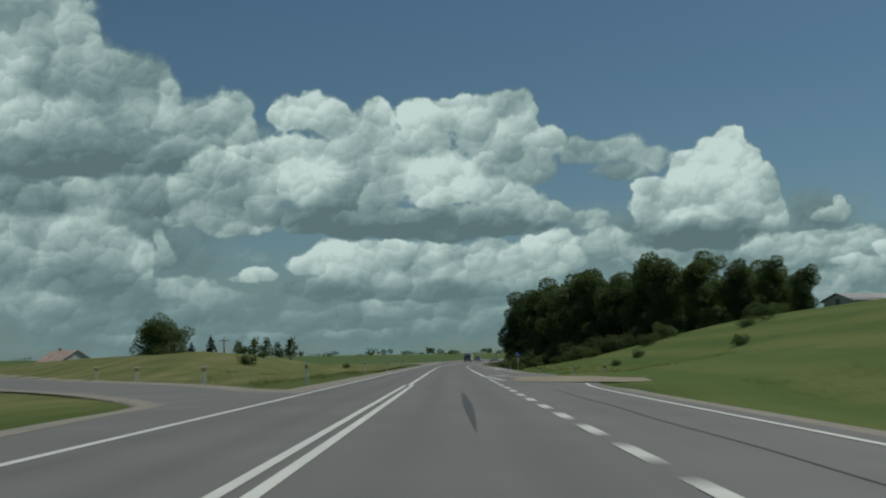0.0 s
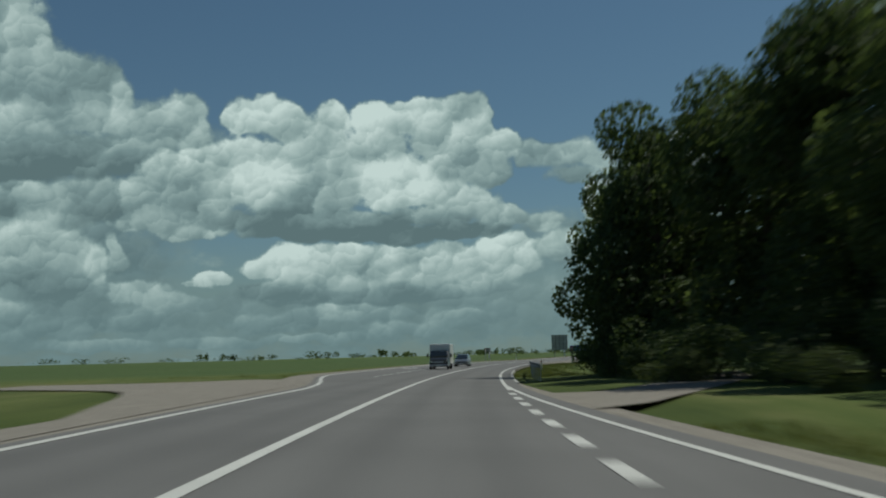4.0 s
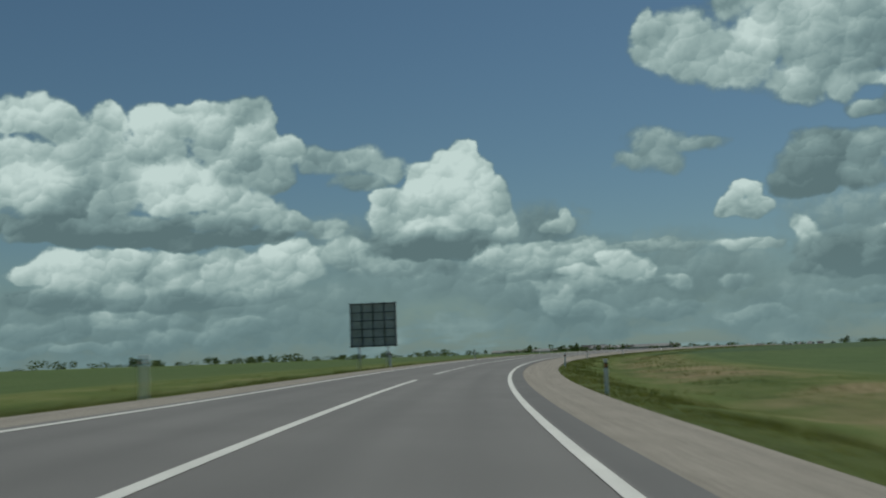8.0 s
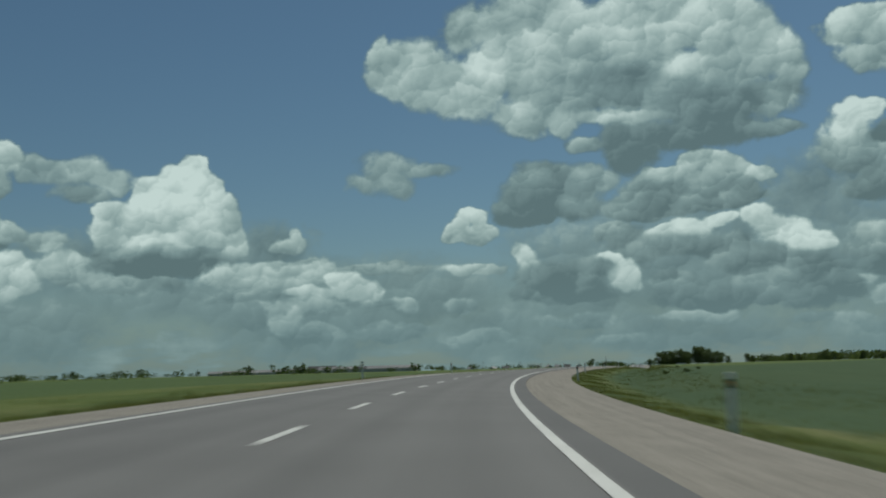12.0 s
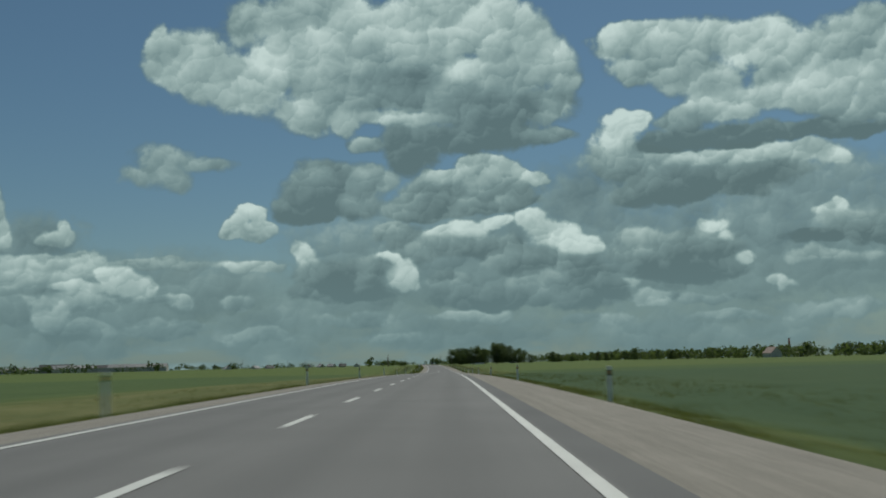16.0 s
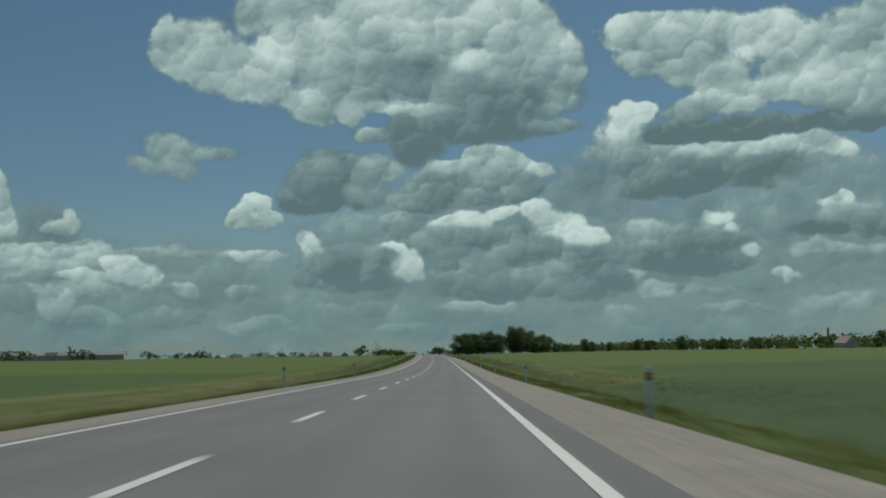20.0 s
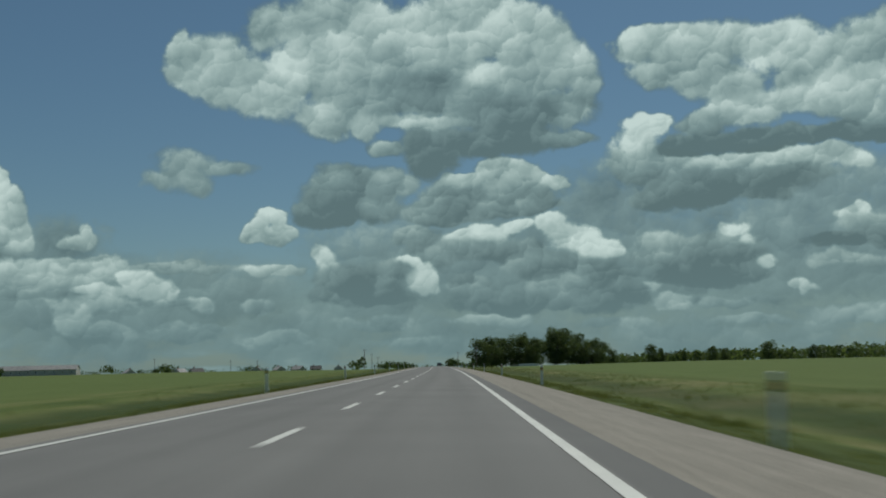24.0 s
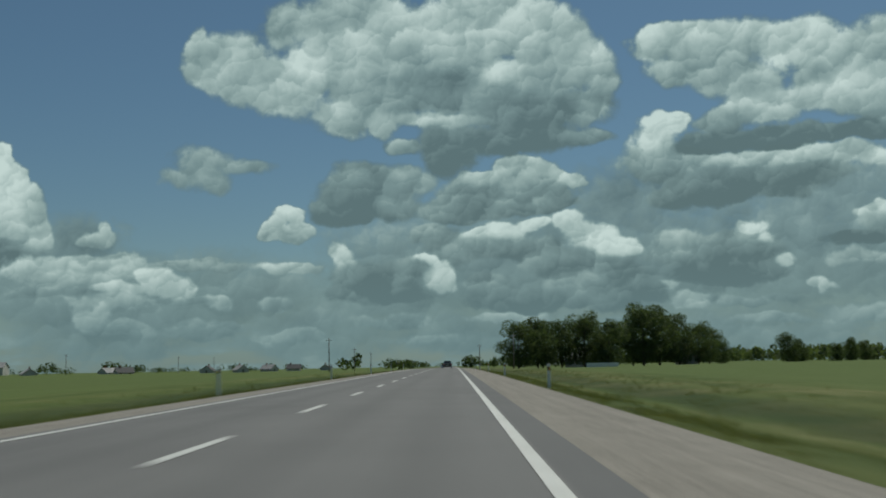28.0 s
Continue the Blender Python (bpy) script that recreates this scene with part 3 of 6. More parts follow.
def asphalt_material():
    m, t, p = matter("asphalt", 0.85)
    co = world_co(t)
    u = attr(t, "u")
    s = attr(t, "s")
    along = wire(t, "ShaderNodeCombineXYZ", (maths(t, "MULTIPLY", u, 1.6), maths(t, "MULTIPLY", s, 0.035), 0.0)).outputs[0]
    streak = noise_of(t, along, 1.0, 3.0)
    grit = noise_of(t, co, 90.0, 2.0)
    patch = noise_of(t, co, 0.35, 4.0)
    # wheel tracks polished a little darker, oil in mid-lane
    lane = maths(t, "SUBTRACT", maths(t, "ABSOLUTE", u), 1.5)
    track = wire(t, "ShaderNodeMapRange", (maths(t, "ABSOLUTE", maths(t, "SUBTRACT", maths(t, "ABSOLUTE", lane), 0.62)), 0.0, 0.45, 1.0, 0.0), interpolation_type="SMOOTHSTEP").outputs[0]
    f = maths(t, "ADD", maths(t, "MULTIPLY", grit, 0.3), maths(t, "ADD", maths(t, "MULTIPLY", patch, 0.4), maths(t, "MULTIPLY", streak, 0.3)))
    base = ramp(t, f, ((0.32, (0.092, 0.090, 0.086)), (0.68, (0.148, 0.145, 0.139))))
    base = blend(t, maths(t, "MULTIPLY", track, 0.30), base, (0.070, 0.069, 0.066))
    # newer, darker asphalt outside the edge line
    fresh = maths(t, "MULTIPLY", wire(t, "ShaderNodeMapRange", (u, 3.09, 3.13, 0.0, 1.0)).outputs[0], wire(t, "ShaderNodeMapRange", (s, 235.0, 260.0, 0.0, 0.55)).outputs[0])
    base = blend(t, fresh, base, ramp(t, f, ((0.3, (0.050, 0.050, 0.050)), (0.7, (0.088, 0.087, 0.084)))))
    t.links.new(base, p.inputs["Base Color"])
    bump(t, p, grit, 0.25, 0.006)
    return m


def gravel_material():
    """Pale rolled gravel with tracks along the road, coarse stones and dusty patches."""
    m, t, p = matter("gravel", 0.95)
    co = world_co(t)
    along = wire(t, "ShaderNodeCombineXYZ", (maths(t, "MULTIPLY", attr(t, "u"), 4.5), maths(t, "MULTIPLY", attr(t, "s"), 0.06), 0.0)).outputs[0]
    streak = noise_of(t, along, 1.0, 5.0, 0.6)
    stones = wire(t, "ShaderNodeTexVoronoi", (co,))
    stones.inputs["Scale"].default_value = 22.0
    f = maths(t, "ADD", maths(t, "MULTIPLY", streak, 0.5), maths(t, "MULTIPLY", noise_of(t, co, 1.3, 5.0, 0.65), 0.5))
    base = ramp(t, f, ((0.34, (0.130, 0.112, 0.088)), (0.52, (0.205, 0.183, 0.150)), (0.68, (0.290, 0.262, 0.218))))
    grey = wire(t, "ShaderNodeSeparateColor", (stones.outputs["Color"],)).outputs[0]
    base = blend(t, 0.45, base, ramp(t, grey, ((0.0, (0.10, 0.092, 0.078)), (1.0, (0.31, 0.288, 0.25)))))
    t.links.new(base, p.inputs["Base Color"])
    bump(t, p, stones.outputs["Distance"], 0.5, 0.02)
    return m


def ground_material():
    m, t, p = matter("grass_and_fields", 0.95)
    co = world_co(t)
    u, s = attr(t, "u"), attr(t, "s")
    au = maths(t, "ABSOLUTE", u)
    big, mid, fine = noise_of(t, co, 0.02, 4.0), noise_of(t, co, 0.22, 5.0), noise_of(t, co, 5.0, 4.0)
    wob = maths(t, "MULTIPLY", maths(t, "SUBTRACT", mid, 0.5), 6.0)
    mix3 = maths(t, "ADD", maths(t, "MULTIPLY", mid, 0.6), maths(t, "MULTIPLY", fine, 0.4))
    lane = wire(t, "ShaderNodeCombineXYZ", (maths(t, "MULTIPLY", u, 0.55), maths(t, "MULTIPLY", s, 0.03), 0.0)).outputs[0]
    streak = noise_of(t, lane, 1.0, 4.0, 0.6)
    mix3 = maths(t, "ADD", maths(t, "MULTIPLY", mix3, 0.45), maths(t, "MULTIPLY", streak, 0.55))
    verge = ramp(t, mix3, ((0.34, (0.050, 0.078, 0.022)), (0.5, (0.088, 0.114, 0.034)), (0.66, (0.165, 0.162, 0.070))))
    lush = ramp(t, mix3, ((0.34, (0.040, 0.060, 0.018)), (0.62, (0.078, 0.100, 0.030))))
    kept = wire(t, "ShaderNodeMapRange", (maths(t, "MULTIPLY_ADD", wob, 0.25, au), 6.4, 8.2, 0.85, 0.0), interpolation_type="SMOOTHSTEP").outputs[0]
    # dark green band: shade in the ditch and its dark growth, put into the colour
    ditch_shade = wire(t, "ShaderNodeMapRange", (maths(t, "ABSOLUTE", maths(t, "SUBTRACT", maths(t, "MULTIPLY_ADD", wob, 0.3, au), 10.5)), 0.4, 2.2, 0.75, 0.0), interpolation_type="SMOOTHSTEP").outputs[0]
    ditch_shade = maths(t, "MULTIPLY", ditch_shade, wire(t, "ShaderNodeMapRange", (s, 700.0, 900.0, 0.25, 1.0)).outputs[0])
    verge = blend(t, kept, verge, lush)
    verge = blend(t, ditch_shade, verge, (0.034, 0.052, 0.018))
    crop = ramp(t, mix3, ((0.34, (0.042, 0.078, 0.030)), (0.62, (0.075, 0.115, 0.042))))
    ripe = ramp(t, mix3, ((0.3, (0.074, 0.112, 0.032)), (0.7, (0.112, 0.146, 0.045))))
    # two crops, in long plots
    plot = wire(t, "ShaderNodeMapRange", (maths(t, "ADD", s, maths(t, "MULTIPLY", wob, 1.5)), 895.0, 915.0, 0.0, 1.0)).outputs[0]
    field = blend(t, plot, crop, ripe)
    east = wire(t, "ShaderNodeMapRange", (u, -1.0, 1.0, 0.0, 1.0)).outputs[0]
    beet = maths(t, "MULTIPLY", east, wire(t, "ShaderNodeMapRange", (maths(t, "ADD", s, maths(t, "MULTIPLY", wob, 2.0)), 455.0, 490.0, 0.0, 1.0)).outputs[0])
    beet = maths(t, "MULTIPLY", beet, wire(t, "ShaderNodeMapRange", (maths(t, "ADD", s, maths(t, "MULTIPLY", wob, 2.0)), 815.0, 850.0, 1.0, 0.0)).outputs[0])
    field = blend(t, maths(t, "MULTIPLY", beet, 0.9), field, ramp(t, mix3, ((0.34, (0.030, 0.064, 0.034)), (0.62, (0.050, 0.088, 0.046)))))
    dry = wire(t, "ShaderNodeMapRange", (maths(t, "ABSOLUTE", maths(t, "ADD", maths(t, "MULTIPLY_ADD", wob, 0.4, u), 12.5)), 1.5, 6.0, 0.55, 0.0), interpolation_type="SMOOTHSTEP").outputs[0]
    dry = maths(t, "MULTIPLY", dry, wire(t, "ShaderNodeMapRange", (s, 560.0, 640.0, 0.0, 1.0)).outputs[0])
    dry = maths(t, "MULTIPLY", dry, wire(t, "ShaderNodeMapRange", (s, 860.0, 930.0, 1.0, 0.0)).outputs[0])
    bank = maths(t, "MULTIPLY", wire(t, "ShaderNodeMapRange", (u, -9.0, -6.0, 1.0, 0.0)).outputs[0], wire(t, "ShaderNodeMapRange", (s, 150.0, 230.0, 1.0, 0.0)).outputs[0])
    bank = maths(t, "MULTIPLY", bank, wire(t, "ShaderNodeMapRange", (mid, 0.35, 0.65, 0.25, 0.85)).outputs[0])
    dry = maths(t, "MAXIMUM", dry, bank)
    verge = blend(t, dry, verge, ramp(t, mix3, ((0.34, (0.085, 0.092, 0.038)), (0.62, (0.165, 0.152, 0.072)))))
    # straw-coloured weeds between the verge and the crop through the bend
    weedy = wire(t, "ShaderNodeMapRange", (maths(t, "ABSOLUTE", maths(t, "SUBTRACT", maths(t, "MULTIPLY_ADD", wob, 0.5, u), 12.5)), 1.0, 4.5, 1.0, 0.0), interpolation_type="SMOOTHSTEP").outputs[0]
    weedy = maths(t, "MULTIPLY", weedy, wire(t, "ShaderNodeMapRange", (s, 290.0, 330.0, 0.0, 1.0)).outputs[0])
    weedy = maths(t, "MULTIPLY", weedy, wire(t, "ShaderNodeMapRange", (s, 520.0, 620.0, 1.0, 0.25)).outputs[0])
    weedy = maths(t, "MULTIPLY", weedy, wire(t, "ShaderNodeMapRange", (noise_of(t, co, 0.11, 4.0, 0.6), 0.40, 0.62, 0.0, 0.9)).outputs[0])
    verge = blend(t, weedy, verge, ramp(t, mix3, ((0.34, (0.125, 0.100, 0.055)), (0.62, (0.235, 0.190, 0.110)))))
    # mown bands on the slope at the start
    slope = maths(t, "MULTIPLY", wire(t, "ShaderNodeMapRange", (u, 8.0, 10.0, 0.0, 1.0)).outputs[0], wire(t, "ShaderNodeMapRange", (s, 150.0, 230.0, 1.0, 0.0)).outputs[0])
    band = maths(t, "SINE", maths(t, "ADD", maths(t, "MULTIPLY", u, 1.1), maths(t, "MULTIPLY", wob, 0.5)))
    mown = ramp(t, wire(t, "ShaderNodeMapRange", (band, -1.0, 1.0, 0.0, 1.0)).outputs[0], ((0.15, (0.066, 0.108, 0.026)), (0.85, (0.118, 0.140, 0.042))))
    verge = blend(t, maths(t, "MULTIPLY", slope, 0.6), verge, mown)
    field = blend(t, maths(t, "MULTIPLY", big, 0.5), field, (0.09, 0.105, 0.04))
    start = maths(t, "MULTIPLY_ADD", beet, -9.0, 16.0)
    blend_one = maths(t, "MULTIPLY_ADD", beet, -0.85, 1.0)
    at_field = wire(t, "ShaderNodeMapRange", (maths(t, "ADD", au, maths(t, "MULTIPLY", wob, blend_one)), start, maths(t, "ADD", start, 2.5), 0.0, 1.0), interpolation_type="SMOOTHSTEP").outputs[0]
    meadow = wire(t, "ShaderNodeMapRange", (s, 235.0, 262.0, 0.0, 1.0)).outputs[0]
    at_field = maths(t, "MULTIPLY", at_field, maths(t, "MAXIMUM", meadow, wire(t, "ShaderNodeMapRange", (au, 70.0, 90.0, 0.0, 1.0)).outputs[0]))
    p.inputs["Specular IOR Level"].default_value = 0.08
    t.links.new(blend(t, at_field, verge, field), p.inputs["Base Color"])
    bump(t, p, fine, 0.6, 0.08)
    return m


M = {
    "asphalt": asphalt_material(),
    "ground": ground_material(),
    "paint": grained("road_paint", (0.40, 0.40, 0.37), (0.62, 0.62, 0.58), 3.0, 0.6, 0, 40, 0.1),
    "gravel": gravel_material(),
    "dirt": grained("dirt", (0.110, 0.090, 0.056), (0.330, 0.292, 0.212), 0.7, 0.95, 0, 5, 0.4, 0.03),
    "concrete": grained("concrete", (0.28, 0.28, 0.26), (0.42, 0.41, 0.38), 2.0, 0.85, 0, 50, 0.2),
}

# ---------------------------------------------------------------- mesh helpers


def mesh_object(name, verts, faces, material, parent=None, label="", smooth=False):
    me = bpy.data.meshes.new(name)
    me.from_pydata([tuple(v) for v in verts], [], faces)
    me.materials.append(material)
    if smooth:
        me.polygons.foreach_set("use_smooth", [True] * len(me.polygons))
    me.update()
    ob = new(name, me)
    if parent:
        ob.parent = parent
    if label:
        ob["label"] = label
    return ob


def part(name, bm, material, parent, label="", smooth=False):
    me = bpy.data.meshes.new(name)
    bm.to_mesh(me)
    bm.free()
    me.materials.append(material)
    if smooth:
        me.polygons.foreach_set("use_smooth", [True] * len(me.polygons))
    ob = new(name, me)
    if parent:
        ob.parent = parent
    if label:
        ob["label"] = label
    return ob


def strip(name, s0, s1, us, material, lift, step=4.0, zf=None, label="", category="", thick=0.0):
    """A ribbon along the road between s0 and s1 over the offsets us (numbers or functions of s)."""
    n = max(2, int(round((s1 - s0) / step)) + 1)
    verts, faces, ss, uu = [], [], [], []
    for i in range(n):
        s = s0 + (s1 - s0) * i / (n - 1)
        a = float(np.interp(s, LINE_S, LINE_A))
        x, y = float(np.interp(s, LINE_S, LINE_X)), float(np.interp(s, LINE_S, LINE_Y))
        for u in us:
            u = u(s) if callable(u) else u
            z = float((zf or road_z)(s, u)) + lift
            verts.append((x + u * math.cos(a), y - u * math.sin(a), z))
            ss.append(s)
            uu.append(u)
    k = len(us)
    for i in range(n - 1):
        for j in range(k - 1):
            a = i * k + j
            faces.append((a, a + 1, a + k + 1, a + k))
    ob = mesh_object(name, verts, faces, material)
    for key, vals in (("s", ss), ("u", uu)):
        at_ = ob.data.attributes.new(key, "FLOAT", "POINT")
        at_.data.foreach_set("value", vals)
    if thick:
        md = ob.modifiers.new("depth", "SOLIDIFY")
        md.thickness, md.offset = thick, -1
    tagged(ob, label, category, kind="structure")
    return ob


# ---------------------------------------------------------------- ground, road, markings


def build_ground():
    def axis(lo, hi, step):
        mid = list(np.arange(lo, hi + 0.1, step))
        far = [step * 1.22 ** i for i in range(1, 60)]
        out, acc = [], 0
        for d in far:
            acc += d
            out.append(acc)
            if acc > 4600:
                break
        return np.array([lo - d for d in reversed(out)] + mid + [hi + d for d in out])
    gx, gy = axis(-45, 640, 3.5), axis(-40, 1090, 3.5)
    xx, yy = np.meshgrid(gx, gy)
    px, py = xx.ravel(), yy.ravel()
    s, u = np.zeros(len(px)), np.zeros(len(px))
    coarse = slice(None, None, 12)
    cx, cy, cs, ca = LINE_X[coarse], LINE_Y[coarse], LINE_S[coarse], LINE_A[coarse]
    for i in range(0, len(px), 8192):
        j = np.argmin((px[i:i + 8192, None] - cx) ** 2 + (py[i:i + 8192, None] - cy) ** 2, axis=1)
        a = ca[j]
        dx, dy = px[i:i + 8192] - cx[j], py[i:i + 8192] - cy[j]
        s0 = np.clip(cs[j] + dx * np.sin(a) + dy * np.cos(a), LINE_S[0], LINE_S[-1])
        a = np.interp(s0, LINE_S, LINE_A)
        dx, dy = px[i:i + 8192] - np.interp(s0, LINE_S, LINE_X), py[i:i + 8192] - np.interp(s0, LINE_S, LINE_Y)
        s[i:i + 8192], u[i:i + 8192] = s0, dx * np.cos(a) - dy * np.sin(a)
    z = land_z(s, u) - 0.12 * (1 - ease(4.5, 6.5, np.abs(u)))
    nx, ny = len(gx), len(gy)
    idx = np.arange(nx * ny).reshape(ny, nx)
    quads = np.stack([idx[:-1, :-1], idx[:-1, 1:], idx[1:, 1:], idx[1:, :-1]], -1).reshape(-1, 4)
    me = bpy.data.meshes.new("ground")
    me.from_pydata(np.stack([px, py, z], 1).tolist(), [], quads.tolist())
    for key, vals in (("s", s), ("u", u)):
        at_ = me.attributes.new(key, "FLOAT", "POINT")
        at_.data.foreach_set("value", vals.astype(np.float32))
    me.materials.append(M["ground"])
    me.polygons.foreach_set("use_smooth", [True] * len(me.polygons))
    tagged(new("ground", me), "flat grassy verges and green crop fields to the horizon", "ground", kind="structure")


build_ground()


def turn_left(s):
    """Widening for the turning lane on the left, through the bend."""
    return ease(185, 212, s) * (1 - ease(262, 335, s))


def outer_right(s):
    """The outer edge line: an extra lane at the start, flared where the dirt road joins."""
    return 3.0 + 2.45 * (1 - ease(125, 195, s)) + 2.6 * math.exp(-((s - 55) / 12) ** 2)


def outer_left(s):
    return -2.5 - 0.22 * ease(140, 200, s) - 2.65 * turn_left(s)


def right_edge(s):
    return outer_right(s) + 0.46 + 0.04 * ease(255, 310, s)


def left_edge(s):
    return outer_left(s) - 0.3


def gravel_width(s):
    wide = np.interp(s, (0, 346, 420, 462, 660, 740, 820, 960), (1.58, 1.58, 1.95, 2.25, 2.2, 1.85, 1.7, 2.0))
    return 0.8 * (1 - ease(175, 205, s)) + float(wide) * ease(272, 325, s) + 0.02


strip("road", -150, 2300, (left_edge, -1.6, 0.0, 1.6, 3.0, right_edge), M["asphalt"], 0.0, 4.0,
      label="grey asphalt two-lane country road with worn wheel tracks", category="road", thick=0.12)
strip("shoulder_right", -150, 2300, (lambda s: right_edge(s) - 0.02, lambda s: right_edge(s) + 0.8 * gravel_width(s), lambda s: right_edge(s) + gravel_width(s)),
      M["gravel"], -0.03, 3.0, zf=lambda s, u: road_z(s, u) - 0.05 * max(0, u - right_edge(s)), label="pale gravel shoulder beside the road", category="shoulder", thick=0.12)
strip("shoulder_left", -150, 2300, (lambda s: left_edge(s) - 1.25, lambda s: left_edge(s) - 0.8, lambda s: left_edge(s) + 0.02), M["gravel"], -0.03, 4.0,
      label="narrow pale gravel shoulder beside the road", category="shoulder", thick=0.12)
strip("kerb", 196, 233, (lambda s: right_edge(s) - 0.01, lambda s: right_edge(s) + 0.01, lambda s: right_edge(s) + 0.08, lambda s: right_edge(s) + 0.1), M["concrete"], 0.02, 2.0, label="low grey concrete kerb along the bend", category="kerb", thick=0.14)
strip("edge_line_left", -150, 2300, (lambda s: outer_left(s) - 0.07, lambda s: outer_left(s) + 0.07), M["paint"], 0.006, 4.0, label="solid white painted edge line", category="road marking")
strip("edge_line_right", 186, 2300, (lambda s: 2.94 - 0.12 * math.exp(-((s - 232) / 30) ** 2), lambda s: 3.07 - 0.12 * math.exp(-((s - 232) / 30) ** 2)), M["paint"], 0.006, 4.0, label="solid white painted edge line", category="road marking")
strip("lane_line", 45, 92, (lambda s: 2.84 + 0.55 * (1 - ease(42, 56, s)), lambda s: 3.0 + 0.55 * (1 - ease(42, 56, s))), M["paint"], 0.006, 2.0,
      label="solid white painted line beside the merging lane", category="road marking")
strip("outer_line", -150, 40, (lambda s: outer_right(s) - 0.06, lambda s: outer_right(s) + 0.06), M["paint"], 0.006, 4.0, label="thin white painted outer edge line", category="road marking")
strip("outer_line", 58, 190, (lambda s: outer_right(s) - 0.06, lambda s: outer_right(s) + 0.06), M["paint"], 0.006, 4.0, label="thin white painted outer edge line", category="road marking")
strip("double_line", -150, 36, (-0.17, -0.06), M["paint"], 0.006, 4.0, label="one stripe of the double white centre line", category="road marking")
strip("double_line", -150, 36, (0.06, 0.17), M["paint"], 0.006, 4.0, label="one stripe of the double white centre line", category="road marking")
strip("centre_line", 36, 345, (-0.07, 0.07), M["paint"], 0.006, 4.0, label="solid white painted centre line", category="road marking")


def dashes(spans, u, width, label):
    for a, b in spans:
        f = u if callable(u) else (lambda s: u)
        tagged(strip("lane_dash", a, b, (lambda s: f(s) - width / 2, lambda s: f(s) + width / 2), M["paint"], 0.006, 2.0), label, "road marking", group="white lane dashes", kind="structure")


def centre_dashes():
    """Short dashes, whose spacing drifts a little along the road."""
    ends = (434.4, 476.5, 511.1, 624.6, 668.0, 779.5, 858.3, 974.1, 1090.0)
    counts = (5, 4, 13, 5, 13, 9, 13, 13)
    out = []
    for a, b, n in zip(ends, ends[1:], counts):
        out += [a + (b - a) * i / n for i in range(n)]
    out += [1090.0 + 8.9 * i for i in range(40)]
    return [(e - 3.0, e) for e in out]


dashes(centre_dashes(), 0.0, 0.12, "short white painted centre dash")
dashes([(354 + 10.8 * i, 363 + 10.8 * i) for i in range(7)], 0.0, 0.12, "long white painted warning dash")
dashes([(-20.4 + 3.3 * i, -18.8 + 3.3 * i) for i in range(21)], 2.9, 0.17, "short white painted lane dash")
dashes([(92.5 + 3.3 * i, 94.1 + 3.3 * i) for i in range(28)], 2.95, 0.17, "short white painted lane dash")
dashes([(206 + 3.4 * i, 207.6 + 3.4 * i) for i in range(27)], -2.72, 0.12, "short white painted turning-lane dash")


def arrow(s0, u0, flip, outline=None):
    """An arrow painted on a lane: a bent shaft and a head, turning off unless an outline is given."""
    outline = outline or ((-0.09, 0), (0.09, 0), (0.09, 2.2), (0.32, 2.8), (0.5, 2.65), (0.55, 3.7), (-0.12, 3.35), (0.06, 3.15), (-0.09, 2.4))
    vs = []
    for du, dsl in outline:
        sa, ua = s0 + flip * dsl * 1.25, u0 + flip * du * 1.2
        p = at(sa, ua, 0.008)
        if not -6 < ua < 5:
            p.z = float(road_z(sa, ua)) + 0.008
        vs.append(p)
    ob = mesh_object("lane_arrow", vs, [tuple(range(len(vs))) if flip > 0 else tuple(reversed(range(len(vs))))], M["paint"])
    tagged(ob, "white painted turn arrow on the asphalt", "road marking", kind="structure")


MERGE = ((0.32, 0), (0.44, 0), (0.34, 2.9), (0.02, 4.15), (0.14, 4.6), (-0.62, 5.4), (-0.46, 3.7), (-0.25, 3.95), (0.17, 2.6))
arrow(91.5, 4.75, 1, MERGE)
arrow(112, 4.7, 1, MERGE)
arrow(242, -4.1, -1)
arrow(262, -4.0, -1)
for i in range(3):
    strip("hatch_mark", 54.0 + 2.2 * i, 54.5 + 2.2 * i, (lambda s: 3.15, lambda s: 4.9 - 0.35 * i), M["paint"], 0.007, 0.3, label="white painted hatching bar beside the junction", category="road marking")


def sheet(name, ring, material, lift, label, category, thick=0.1):
    """A flat patch over places (s, u) given round its outline."""
    vs = []
    for q in ring:
        z = max(float(road_z(q[0], q[1])), float(land_z(q[0], q[1])) + 0.02)
        p = at(q[0], q[1])
        vs.append((p.x, p.y, z + lift))
    bm = bmesh.new()
    f = bm.faces.new([bm.verts.new(v) for v in vs])
    f.normal_update()
    if f.normal.z < 0:
        f.normal_flip()
    bmesh.ops.triangulate(bm, faces=bm.faces[:])
    me = bpy.data.meshes.new(name)
    bm.to_mesh(me)
    bm.free()
    me.materials.append(material)
    ob = new(name, me)
    md = ob.modifiers.new("depth", "SOLIDIFY")
    md.thickness, md.offset = thick, -1
    return tagged(ob, label, category, kind="structure")


M["tar"] = grained("tar", (0.030, 0.030, 0.031), (0.055, 0.055, 0.055), 2.0, 0.7, 0, 30, 0.2)
strip("tar_patch", 13.0, 29, (lambda s: 1.56 - 0.05 * math.sin((s - 13) / 16 * math.pi), lambda s: 1.57 + 0.1 * math.sin((s - 13) / 16 * math.pi)), M["tar"], 0.004, 0.5, label="dark oily stain on the asphalt", category="stain")
